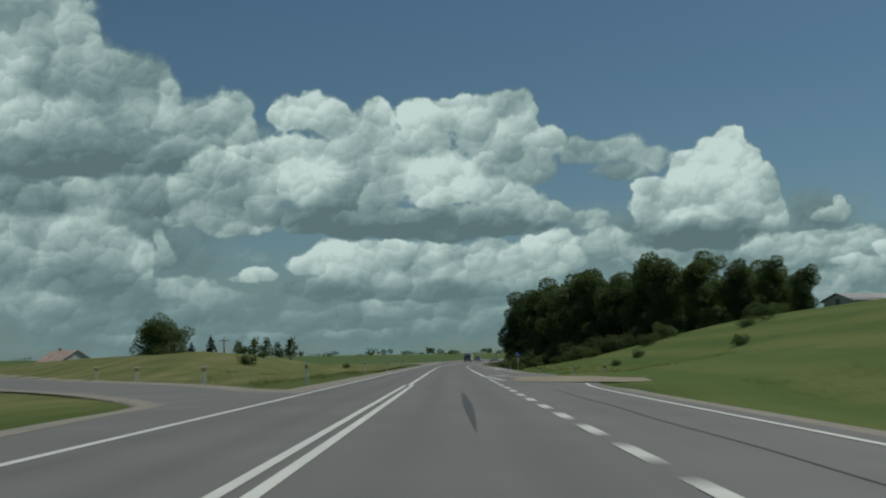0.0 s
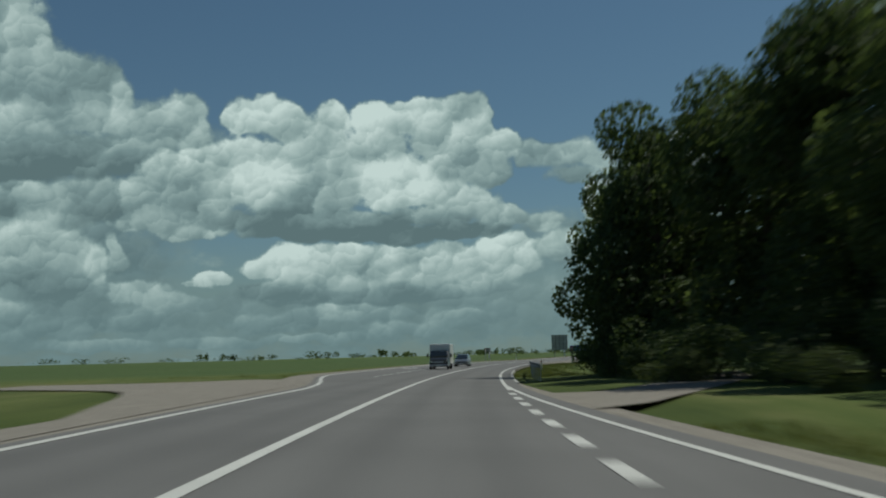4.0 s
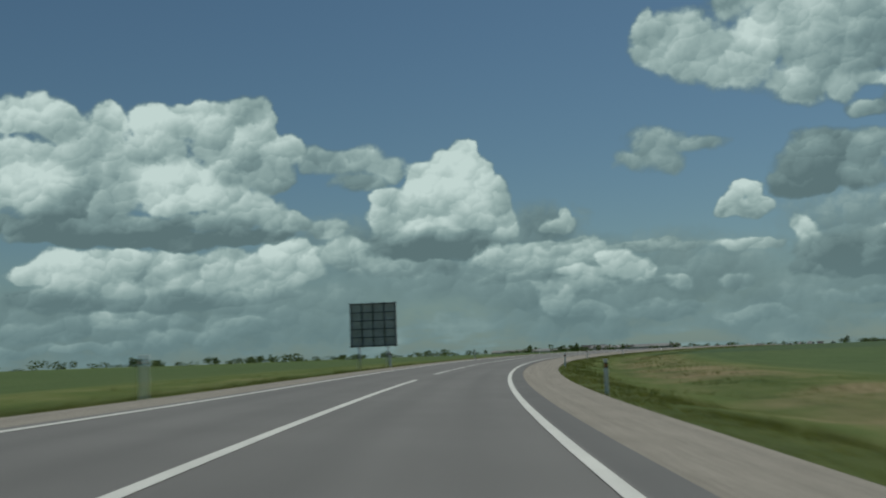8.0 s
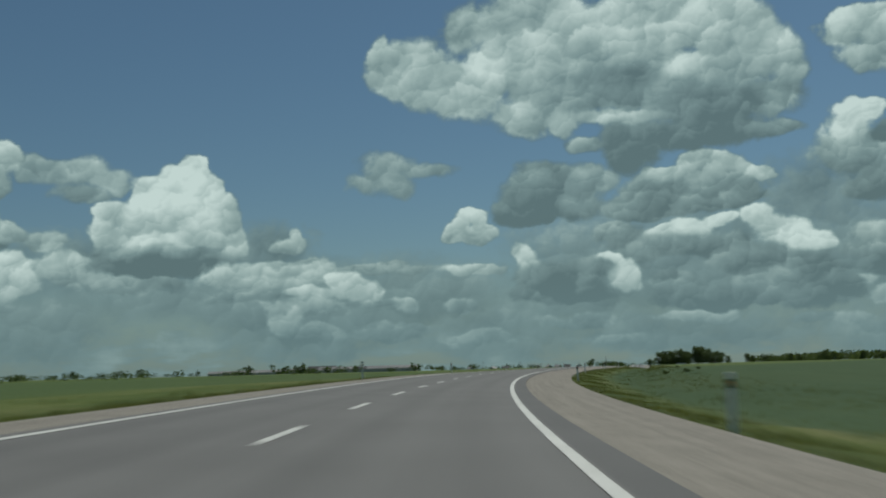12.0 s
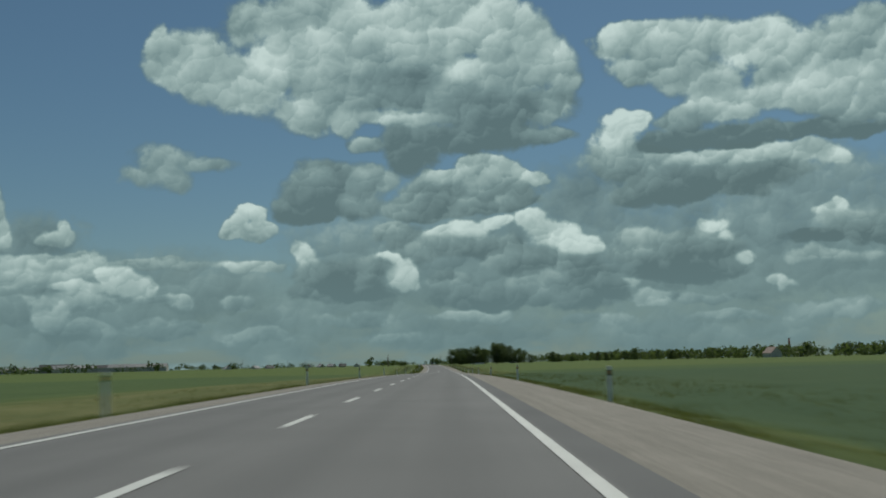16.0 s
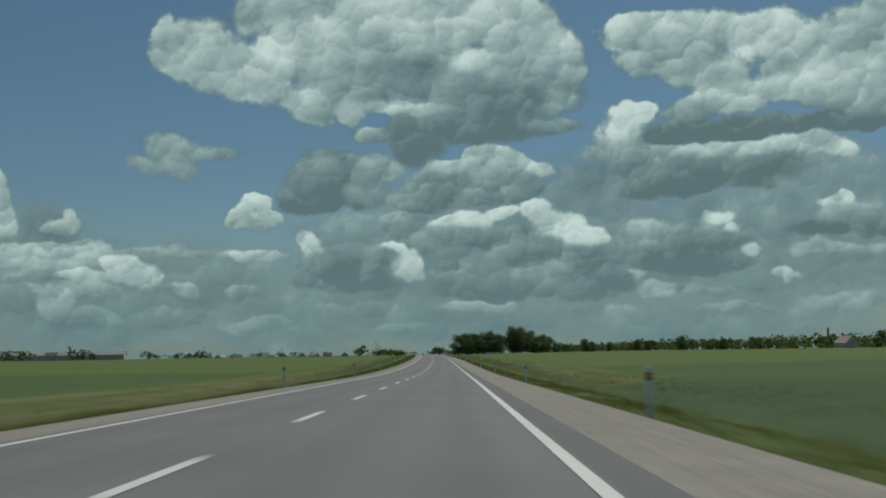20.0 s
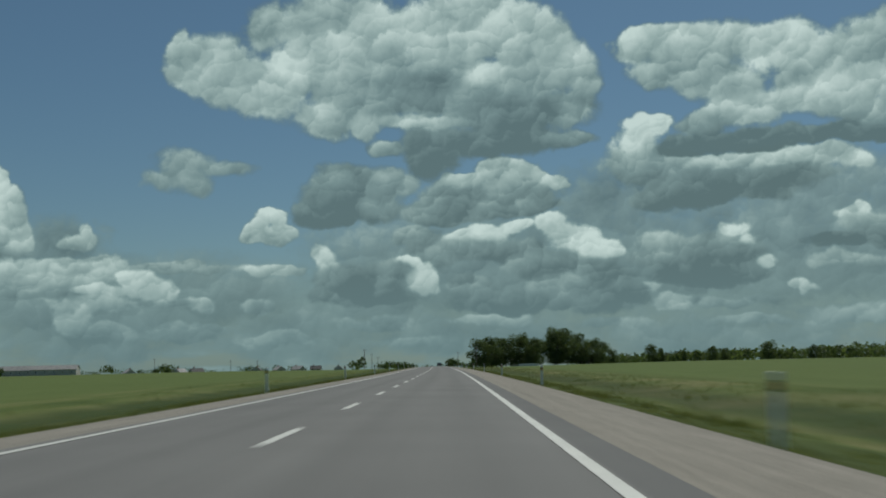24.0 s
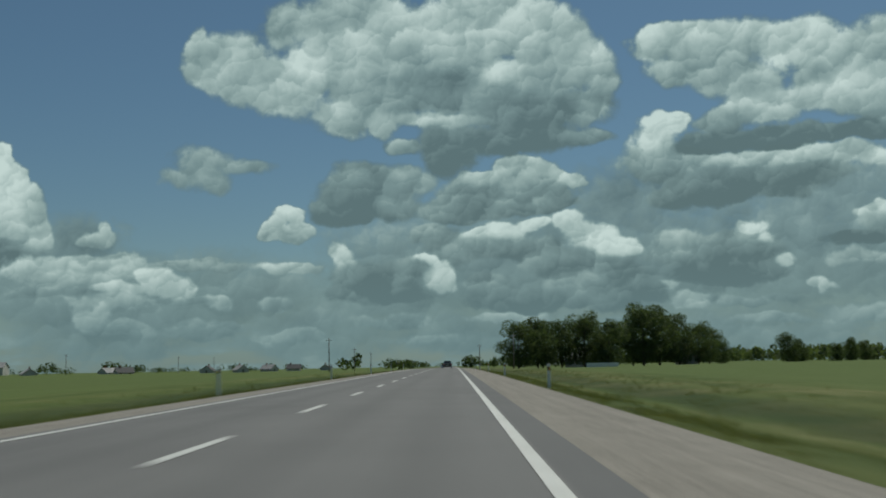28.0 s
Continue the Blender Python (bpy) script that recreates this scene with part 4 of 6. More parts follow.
strip("tar_seam", 2, 32, (lambda s: 4.1 + 0.03 * math.sin(s * 0.7), lambda s: 4.135 + 0.03 * math.sin(s * 0.7 + 0.1)), M["tar"], 0.004, 1.0, label="thin dark sealed seam in the asphalt", category="stain")

# junctions: a paved side road to the left, a dirt road to the right, a farm track in the bend
def ribbon(name, near, far, material, lift, label, category, across=4, along=5):
    """A surface between two matched edges given as (s, u), finely divided, laid on the land."""
    def fine(pts):
        out = []
        for i in range(len(pts) - 1):
            p0, p1, p2, p3 = pts[max(i - 1, 0)], pts[i], pts[i + 1], pts[min(i + 2, len(pts) - 1)]
            for j in range(along):
                q = j / along
                out.append(tuple(0.5 * (2 * b + (c - a) * q + (2 * a - 5 * b + 4 * c - d) * q * q + (3 * b - a - 3 * c + d) * q ** 3) for a, b, c, d in zip(p0, p1, p2, p3)))
        return out + [pts[-1]]
    n, f = fine(near), fine(far)
    vs, fs = [], []
    for p, q in zip(n, f):
        for j in range(across + 1):
            k = j / across
            s_, u_ = p[0] + (q[0] - p[0]) * k, p[1] + (q[1] - p[1]) * k
            w = float(ease(4.5, 9.0, abs(u_)))
            z = float(road_z(s_, u_)) * (1 - w) + (float(land_z(s_, u_)) + 0.06) * w + lift
            g = at(s_, u_)
            vs.append((g.x, g.y, z))
    k = across + 1
    for i in range(len(n) - 1):
        for j in range(across):
            c = i * k + j
            fs.append((c, c + 1, c + k + 1, c + k))
    ob = mesh_object(name, vs, fs, material)
    bm = bmesh.new()
    bm.from_mesh(ob.data)
    bm.normal_update()
    if sum(f_.normal.z for f_ in bm.faces) < 0:
        bmesh.ops.reverse_faces(bm, faces=bm.faces[:])
    bm.to_mesh(ob.data)
    bm.free()
    return tagged(ob, label, category, kind="structure")


SIDE_NEAR = [(9, -2.85), (13, -4.2), (19, -4.6), (24, -4.8), (27.5, -5.8), (36.7, -10.6), (45.7, -16.6), (70, -32.5), (90, -45)]
SIDE_FAR = [(31.5, -2.85), (32.5, -3.4), (34, -4.2), (36.5, -5.3), (40, -6.8), (48.9, -10.8), (60, -17.5), (83.7, -31.5), (100, -41)]
ribbon("side_road", SIDE_NEAR, SIDE_FAR, M["asphalt"], -0.008, "grey asphalt side road curving off to the left", "road", 8)
ribbon("side_road_verge", SIDE_FAR, [(q[0] + 3.0, q[1] + 0.3) for q in SIDE_FAR], M["gravel"], -0.02, "pale gravel edge of the side road", "shoulder", 2)
ribbon("side_road_edge", [(q[0] - 0.8, q[1] - 0.5) for q in SIDE_NEAR[1:]], SIDE_NEAR[1:], M["gravel"], -0.004, "pale gravel edge of the side road", "shoulder", 2)
sheet("dirt_road", [(44.2, 3.5), (42.4, 5.0), (41.5, 6.2), (40.2, 7.4), (40.6, 9.0), (45, 9.4), (50, 8.8), (53.2, 8.5), (54.6, 7.4), (56.2, 6.3), (54.8, 5.7), (55.4, 5.0), (53.0, 4.8), (52.6, 4.2), (50.0, 4.3), (49.0, 3.8), (46.6, 3.9)], M["dirt"], 0.012,
      "dusty brown dirt road joining the asphalt", "road", 0.03)
ribbon("farm_track", [(174, 3.9), (179, 6.0), (188, 9.2), (199, 12.6), (214, 17)], [(184, 3.7), (186, 5.2), (192, 7.6), (202, 11), (216, 15.2)], M["gravel"], -0.02, "pale gravel farm track leaving the road", "track")
ribbon("gravel_mouth", [(166, -3.2), (175, -5.0), (184, -7.5), (190, -14)], [(206, -4.0), (200, -5.6), (195, -8), (195, -14)], M["gravel"], -0.02, "pale gravel mouth of a side road", "track")

# ---------------------------------------------------------------- things: materials


def leaf_material(name, a, b):
    m, t, p = matter(name, 0.75)
    geo = wire(t, "ShaderNodeNewGeometry")
    obj = wire(t, "ShaderNodeObjectInfo")
    f = maths(t, "ADD", maths(t, "MULTIPLY", geo.outputs["Random Per Island"], 0.55), maths(t, "MULTIPLY", noise_of(t, geo.outputs["Position"], 0.35, 3.0), 0.45))
    f = maths(t, "ADD", f, maths(t, "MULTIPLY", maths(t, "SUBTRACT", obj.outputs["Random"], 0.5), 0.25))
    t.links.new(ramp(t, f, ((0.2, a), (0.8, b))), p.inputs["Base Color"])
    p.inputs["Specular IOR Level"].default_value = 0.25
    # thin leaves let some of the light through
    col = p.inputs["Base Color"].links[0].from_socket
    thin = wire(t, "ShaderNodeBsdfTranslucent", (blend(t, 1.0, col, (1.15, 1.2, 0.7), "MULTIPLY"),))
    both = wire(t, "ShaderNodeMixShader", (0.45, p.outputs[0], thin.outputs[0]))
    out = next(n for n in t.nodes if n.type == "OUTPUT_MATERIAL")
    t.links.new(both.outputs[0], out.inputs[0])
    return m


M["leaf"] = leaf_material("leaves", (0.048, 0.074, 0.033), (0.112, 0.145, 0.060))
M["leaf_light"] = leaf_material("pale_leaves", (0.058, 0.082, 0.036), (0.120, 0.145, 0.064))
M["needle"] = leaf_material("needles", (0.014, 0.028, 0.016), (0.038, 0.055, 0.028))
M["blade"] = leaf_material("grass_blades", (0.060, 0.085, 0.026), (0.155, 0.160, 0.060))
M["bark"] = grained("bark", (0.045, 0.036, 0.028), (0.12, 0.10, 0.08), 4.0, 0.9, 0, 25, 0.6, 0.03)
M["white"] = grained("white_paint", (0.66, 0.66, 0.63), (0.80, 0.80, 0.77), 2.0, 0.55, 0, 30, 0.05)
M["black"] = grained("black_plastic", (0.015, 0.015, 0.016), (0.03, 0.03, 0.03), 5.0, 0.5, 0, 40, 0.05)
M["orange"] = grained("orange_reflector", (0.55, 0.16, 0.03), (0.65, 0.22, 0.05), 5.0, 0.3, 0, 60, 0.05)
M["steel"] = grained("galvanised_steel", (0.30, 0.31, 0.32), (0.46, 0.47, 0.47), 2.0, 0.45, 0.8, 25, 0.08)
M["rail_steel"] = grained("weathered_rail_steel", (0.085, 0.088, 0.09), (0.16, 0.165, 0.165), 2.0, 0.62, 0.35, 25, 0.1)
M["panel_back"] = grained("grey_panel", (0.36, 0.37, 0.35), (0.58, 0.59, 0.57), 1.2, 0.6, 0.1, 9, 0.1)
M["sign_blue"] = grained("sign_blue", (0.010, 0.040, 0.20), (0.016, 0.060, 0.27), 1.0, 0.4, 0, 20, 0.03)
M["sign_red"] = grained("sign_red", (0.24, 0.05, 0.07), (0.30, 0.07, 0.09), 1.0, 0.4, 0, 20, 0.03)
M["sign_green"] = grained("sign_green", (0.02, 0.12, 0.11), (0.03, 0.16, 0.14), 1.0, 0.4, 0, 20, 0.03)
M["wood_pole"] = grained("weathered_wood", (0.10, 0.085, 0.07), (0.22, 0.19, 0.16), 3.0, 0.9, 0, 30, 0.4, 0.02)
M["wall"] = grained("plaster", (0.42, 0.40, 0.36), (0.62, 0.60, 0.55), 0.6, 0.9, 0, 8, 0.1)
M["brick_wall"] = grained("red_brick", (0.22, 0.10, 0.07), (0.34, 0.17, 0.12), 0.9, 0.9, 0, 10, 0.2)
M["roof_grey"] = grained("slate_roof", (0.20, 0.20, 0.20), (0.36, 0.35, 0.34), 0.5, 0.85, 0, 6, 0.2)
M["roof_red"] = grained("tile_roof", (0.30, 0.20, 0.16), (0.46, 0.36, 0.31), 0.5, 0.85, 0, 6, 0.2)
M["roof_dark"] = grained("dark_roof", (0.03, 0.032, 0.034), (0.07, 0.07, 0.07), 0.5, 0.8, 0, 6, 0.2)
M["tyre"] = grained("tyre", (0.012, 0.012, 0.012), (0.025, 0.025, 0.025), 8.0, 0.8, 0, 60, 0.2)
M["glass"], _t, _p = matter("dark_glass", 0.06)
_p.inputs["Base Color"].default_value = (0.012, 0.016, 0.018, 1)
_p.inputs["Coat Weight"].default_value = 1.0


def car_paint(name, a, b, metal=0.3):
    m = grained(name, a, b, 0.8, 0.3, metal, 90, 0.0)
    m.node_tree.nodes["Principled BSDF"].inputs["Coat Weight"].default_value = 0.7
    return m


M["car_silver"] = car_paint("silver_paint", (0.20, 0.21, 0.22), (0.26, 0.27, 0.28), 0.7)
M["car_dark"] = car_paint("dark_paint", (0.016, 0.018, 0.022), (0.03, 0.032, 0.036))
M["car_white"] = car_paint("white_car_paint", (0.62, 0.63, 0.62), (0.72, 0.72, 0.71), 0.0)
M["lens"] = car_paint("lamp_lens", (0.55, 0.57, 0.58), (0.72, 0.74, 0.75), 0.4)


# ---------------------------------------------------------------- things: shapes


def box(bm, x0, x1, y0, y1, z0, z1, bevel=0.0, m=None):
    r = bmesh.ops.create_cube(bm, size=1.0, matrix=Matrix.LocRotScale(((x0 + x1) / 2, (y0 + y1) / 2, (z0 + z1) / 2), None, (x1 - x0, y1 - y0, z1 - z0)))
    vs = r["verts"]
    if bevel:
        es = list({e for v in vs for e in v.link_edges})
        vs = list({v for f in bmesh.ops.bevel(bm, geom=es, offset=bevel, segments=2, affect="EDGES", profile=0.5)["faces"] for v in f.verts} | {v for v in vs if v.is_valid})
    if m is not None:
        bmesh.ops.transform(bm, matrix=m, verts=vs)
    return vs


def rod(bm, a, b, r0, r1=None, seg=8):
    a, b = Vector(a), Vector(b)
    d = b - a
    m = Matrix.Translation((a + b) / 2) @ d.to_track_quat("Z", "Y").to_matrix().to_4x4()
    bmesh.ops.create_cone(bm, cap_ends=True, segments=seg, radius1=r0, radius2=r0 if r1 is None else r1, depth=d.length, matrix=m)


def thing(name, label, category, m, group=""):
    ob = new(name)
    ob.matrix_world = m
    return tagged(ob, label, category, group)


def one_box(name, material, parent, dims, bevel=0.0, label="", m=None):
    bm = bmesh.new()
    box(bm, *dims, bevel=bevel, m=m)
    return part(name, bm, material, parent, label)


def leaf_cloud(centres, radii, count, size, rng):
    """Many small quads strewn over blobs, denser towards their skins. Returns vertices and faces."""
    centres, radii = np.asarray(centres, float), np.asarray(radii, float)
    pick = rng.choice(len(centres), count, p=(radii.mean(1) ** 2) / (radii.mean(1) ** 2).sum())
    d = rng.normal(size=(count, 3))
    d /= np.linalg.norm(d, axis=1)[:, None]
    r = rng.uniform(0.55, 1.06, count) ** 0.6
    c = centres[pick] + d * radii[pick] * r[:, None]
    n = d * 0.7 + rng.normal(size=(count, 3)) * 0.7 + (0, 0, 0.25)
    n /= np.linalg.norm(n, axis=1)[:, None]
    a = np.cross(n, rng.normal(size=(count, 3)))
    a /= np.linalg.norm(a, axis=1)[:, None]
    b = np.cross(n, a)
    sz = size * rng.uniform(0.6, 1.35, count)[:, None]
    k = rng.uniform(0.5, 0.9, count)[:, None]
    v = np.stack([c - a * sz, c - b * sz * k + n * sz * 0.12, c + a * sz, c + b * sz * k - n * sz * 0.1], 1).reshape(-1, 3)
    f = np.arange(count * 4).reshape(-1, 4)
    return v, f


def raw_part(name, v, f, material, parent, label=""):
    me = bpy.data.meshes.new(name)
    me.from_pydata(v.tolist(), [], f.tolist())
    me.materials.append(material)
    ob = new(name, me)
    if parent:
        ob.parent = parent
    if label:
        ob["label"] = label
    return ob


def broad_tree(name, seed, height, spread, leaves, size, material, label, low=0.18, m=None, group=""):
    """A broadleaf tree: tapered trunk, limbs and an uneven crown of leaf sprays."""
    rng = np.random.default_rng(seed)
    ob = thing(name, label, "tree", m or Matrix.Identity(4), group)
    bm = bmesh.new()
    top = height * 0.8
    pts = [Vector((0, 0, 0))]
    for i in range(1, 5):
        pts.append(Vector((rng.normal() * 0.03 * height * i / 4, rng.normal() * 0.03 * height * i / 4, top * i / 4)))
    r = height * 0.022
    for i in range(4):
        rod(bm, pts[i], pts[i + 1], r * (1 - 0.2 * i), r * (0.8 - 0.2 * i), 7)
    part("trunk", bm, M["bark"], ob, smooth=True)
    centres, radii = [], []
    for i in range(11):
        h = height * rng.uniform(low + 0.12, 0.74)
        ang = i * 2.4 + rng.uniform(-0.4, 0.4)
        reach = spread * rng.uniform(0.45, 0.95) * (1.05 - 0.55 * max(0, h / height - 0.45))
        base = Vector((0, 0, h * 0.8))
        tip = Vector((math.cos(ang) * reach, math.sin(ang) * reach, h + height * rng.uniform(0.02, 0.12)))
        bm = bmesh.new()
        rod(bm, base, tip, r * 0.35, r * 0.1, 5)
        part("limb", bm, M["bark"], ob, smooth=True)
        centres.append(tip)
        q = spread * rng.uniform(0.34, 0.52)
        radii.append((q, q, q * rng.uniform(0.7, 1.0)))
    for i in range(7):
        h = height * rng.uniform(0.55, 0.92)
        w = spread * 0.5 * (1.1 - (h / height - 0.5))
        centres.append((rng.normal() * w * 0.6, rng.normal() * w * 0.6, h))
        q = spread * rng.uniform(0.3, 0.5)
        radii.append((q, q, q * 0.85))
    centres.append((0, 0, height * 0.55))
    radii.append((spread * 0.7, spread * 0.7, height * 0.32))
    if low < 0.08:
        for i in range(4):
            centres.append((math.cos(i * 1.6) * spread * 0.4, math.sin(i * 1.6) * spread * 0.4, height * 0.24))
            radii.append((spread * 0.5, spread * 0.5, height * 0.2))
    v, f = leaf_cloud([tuple(c) for c in centres], radii, leaves, size, rng)
    raw_part("crown", v, f, material, ob)
    return ob


def conifer_tree(name, seed, height, spread, leaves, size, label, m=None, group=""):
    rng = np.random.default_rng(seed)
    ob = thing(name, label, "tree", m or Matrix.Identity(4), group)
    bm = bmesh.new()
    rod(bm, (0, 0, 0), (0, 0, height * 0.97), height * 0.02, height * 0.003, 7)
    part("trunk", bm, M["bark"], ob, smooth=True)
    c, r = [], []
    for i in range(26):
        h = 0.08 + 0.9 * i / 26
        w = spread * (1 - h) ** 0.8
        a = i * 2.4
        c.append((math.cos(a) * w * 0.6, math.sin(a) * w * 0.6, h * height))
        r.append((w * 0.5 + 0.1, w * 0.5 + 0.1, height * 0.045))
    v, f = leaf_cloud(c, r, leaves, size, rng)
    raw_part("crown", v, f, M["needle"], ob)
    return ob


def bush(name, seed, w, h, leaves, size, material, label, m=None, group=""):
    rng = np.random.default_rng(seed)
    ob = thing(name, label, "bush", m or Matrix.Identity(4), group)
    for i in range(6):
        a = i * 1.05
        bm = bmesh.new()
        rod(bm, (math.cos(a) * 0.05, math.sin(a) * 0.05, -0.1), (math.cos(a) * w * 0.5, math.sin(a) * w * 0.5, h * 0.7), 0.03, 0.01, 5)
        part("stem", bm, M["bark"], ob)
    c = [(rng.normal() * w * 0.35, rng.normal() * w * 0.35, h * rng.uniform(0.25, 0.7)) for _ in range(9)]
    r = [(w * rng.uniform(0.3, 0.5), w * rng.uniform(0.3, 0.5), h * rng.uniform(0.22, 0.4)) for _ in range(9)]
    v, f = leaf_cloud(c, r, leaves, size, rng)
    raw_part("crown", v, f, material, ob)
    return ob


def put(source, s, u, scale=1.0, turn=0.0, sink=0.1, tall=1.0):
    """A copy of a thing at s, u on the land, turned and sized."""
    p = at(s, u, -sink)
    ob = copy_thing(source, pose(p.x, p.y, p.z, 0, 0, facing(s) + turn))
    ob.scale = (scale, scale, scale * tall)
    return ob


RNG = np.random.default_rng(11)


def first_at(ob, s, u, scale=1.0, turn=0.0):
    p = at(s, u, -0.1)
    ob.matrix_world = pose(p.x, p.y, p.z, 0, 0, turn) @ Matrix.Diagonal((scale, scale, scale, 1))


# ---------------------------------------------------------------- the wood on the rise beside the road
WOOD = "trees of the roadside wood"
kinds = [broad_tree("tree", 3 + i, 14.0, 4.0, 24000, 0.13, M["leaf"], "tall dark green broadleaf tree in a dense roadside wood", 0.04, group=WOOD) for i in range(4)]
FRONT = ((242, 15.5, 0.88), (226, 12.3, 0.92), (215, 10.7, 0.93), (207, 10.2, 0.92), (200, 13.8, 0.92), (192, 15, 0.95), (185, 16.2, 0.93), (178, 17.6, 0.9), (171, 19, 0.92), (164, 20.6, 0.89), (157, 23, 0.85), (150, 26.5, 0.81), (145, 28, 0.75), (141, 32, 0.7), (138, 36, 0.6), (135, 39, 0.49), (132, 41.5, 0.39), (211, 17, 1), (202, 20, 1), (193, 22, 1), (184, 23, 1), (175, 26, 1), (166, 29, 0.95))
for i, (s_, u_, k_) in enumerate(FRONT):
    if i < 4:
        first_at(kinds[i], s_, u_, k_, 60 * i)
    else:
        put(kinds[i % 4], s_, u_, k_, 47 * i, tall=1.0 + 0.1 * math.sin(i * 1.7))
for i in range(34):
    q = RNG.uniform(0, 1)
    s_, u_ = 215 - 62 * q + RNG.uniform(6, 36), 17 + 20 * q + RNG.uniform(6, 28)
    u_ = min(u_, 0.29 * s_)
    put(kinds[i % 4], s_, u_, RNG.uniform(0.88, 1.05) - 2.6 * max(0.0, u_ / s_ - 0.19), RNG.uniform(0, 360))
BUSHES = "bushes below the wood"
shrubs = [bush("bush", 21 + i, 2.6, 3.4, 5200, 0.075, M["leaf_light"] if i else M["leaf"], "dense green bush on the grassy slope below the wood", group=BUSHES) for i in range(3)]
SHRUBS = ((222, 8.5, 0.7), (214, 9.5, 0.9), (205, 11.5, 1.0), (196, 10.5, 0.9), (189, 11.5, 1.0), (181, 12.8, 0.95), (174, 14, 1.0), (166, 15.5, 1.0), (159, 17.5, 1.0), (152, 20.5, 1.0), (146, 24, 1.0),
          (140, 28, 0.9), (136, 32, 0.8), (132, 36, 0.6), (128, 38, 0.5), (162, 13, 0.6), (148, 17, 0.7), (140, 21, 0.75), (130, 25, 0.7), (156, 12, 0.42), (180, 10, 0.45), (144, 14, 0.4),
          (134, 17.5, 0.5), (122, 22, 0.55), (203, 10, 0.9), (210, 9.6, 0.9), (218, 10, 0.9), (226, 10, 1.0), (240, 14.5, 0.6), (233, 12, 0.9), (104, 30, 0.6), (100, 27, 0.4), (148, 7.4, 0.42), (152, 8.6, 0.58), (157, 9.0, 0.5), (161, 10.4, 0.7), (167, 11.4, 0.75),
          (194, 9.0, 0.5), (201, 8.6, 0.62), (207, 8.2, 0.55), (172, 12.4, 0.8))
for i, (s_, u_, k_) in enumerate(SHRUBS):
    if i < 3:
        first_at(shrubs[i], s_, u_, k_)
    else:
        put(shrubs[i % 3], s_, u_, k_, 53 * i, tall=0.85)

# ---------------------------------------------------------------- trees of the open land
lone = broad_tree("tree", 41, 9.5, 3.7, 11000, 0.13, M["leaf"], "rounded dark green tree standing alone in the field", -0.06)
first_at(lone, 217, -60, 1.12)
put(lone, 222, -59.3, 0.95, 80)
put(lone, 220, -62.5, 1.0, 200)
fir = conifer_tree("fir_tree", 42, 4.6, 1.5, 900, 0.16, "small dark fir tree in the field", group="small firs in the field")
first_at(fir, 165, -34.7)
put(fir, 172, -39.5, 0.85, 40)
thin = broad_tree("young_tree", 43, 4.6, 1.0, 420, 0.15, M["leaf_light"], "thin sparse young tree in the field", 0.2, group="young trees in the field")
first_at(thin, 170, -29.5)
for du, k_ in ((-1.6, 0.9), (1.4, 1.0), (2.9, 0.85), (4.2, 1.02)):
    put(thin, 170 + du, -29.5 + du * 1.1, k_, du * 90)
weed = bush("bush", 44, 0.9, 1.0, 420, 0.08, M["leaf"], "small dark bush in the rough grass", group="small bushes in the rough grass")
first_at(weed, 84, -13.5)
for s_, u_, k_ in ((112, -17, 0.8), (128, -22, 1.2), (150, -13, 0.7), (96, 17, 0.8), (88, 14, 0.6), (74, 20, 0.9), (560, 13, 0.4), (566, 15, 0.45), (590, 17, 0.4), (640, 15, 0.4)):
    put(weed, s_, u_, k_, s_)

GROVE = "trees of the grove"
grove = [broad_tree("tree", 51 + i, 12.0, 4.6, 9000, 0.17, M["leaf"], "large dark broadleaf tree in a grove behind the field", -0.04, group=GROVE) for i in range(3)]
GROVE_AT = ((1300, 15, 0.8), (1304, 19, 0.86), (1308, 24, 0.82), (1311, 29, 0.95), (1305, 33, 0.8), (1316, 35, 0.78), (1318, 42, 1.12), (1322, 46, 1.08), (1326, 51, 0.95), (1330, 56, 0.8), (1338, 60, 0.72),
            (1330, 22, 0.9), (1340, 33, 0.9), (1345, 44, 0.95))
for i, (s_, u_, k_) in enumerate(GROVE_AT):
    if i < 3:
        first_at(grove[i], s_, u_, k_)
    else:
        put(grove[i % 3], s_, u_, k_, 61 * i)
for i, (s_, u_, k_) in enumerate(((1352, 66, 0.5), (1345, 80, 0.62), (1350, 84, 0.5), (1348, 92, 0.4), (1420, 120, 0.62), (1430, 128, 0.55), (1440, 150, 0.8), (1500, 190, 0.7))):
    put(grove[i % 3], s_, u_, k_, 37 * i)


def far_woods(name, places, label, size, seed):
    """Far hedges and woods along the horizon: many clumps in one mesh."""
    rng = np.random.default_rng(seed)
    vs, fs, off = [], [], 0
    for s_, u_, h_, w_ in places:
        p = at(s_, u_)
        n = 3 + int(w_ / h_)
        c = [(p.x + rng.normal() * w_ * 0.4, p.y + rng.normal() * w_ * 0.4, p.z + h_ * rng.uniform(0.3, 0.62)) for _ in range(n)]
        r = [(w_ * rng.uniform(0.25, 0.5), w_ * rng.uniform(0.25, 0.5), h_ * rng.uniform(0.3, 0.42)) for _ in range(n)]
        v, f = leaf_cloud(c, r, 90, size * h_ / 10, rng)
        vs.append(v)
        fs.append(f + off)
        off += len(v)
    ob = raw_part(name, np.concatenate(vs), np.concatenate(fs), M["leaf"], None)
    tagged(ob, label, "trees", kind="stuff")


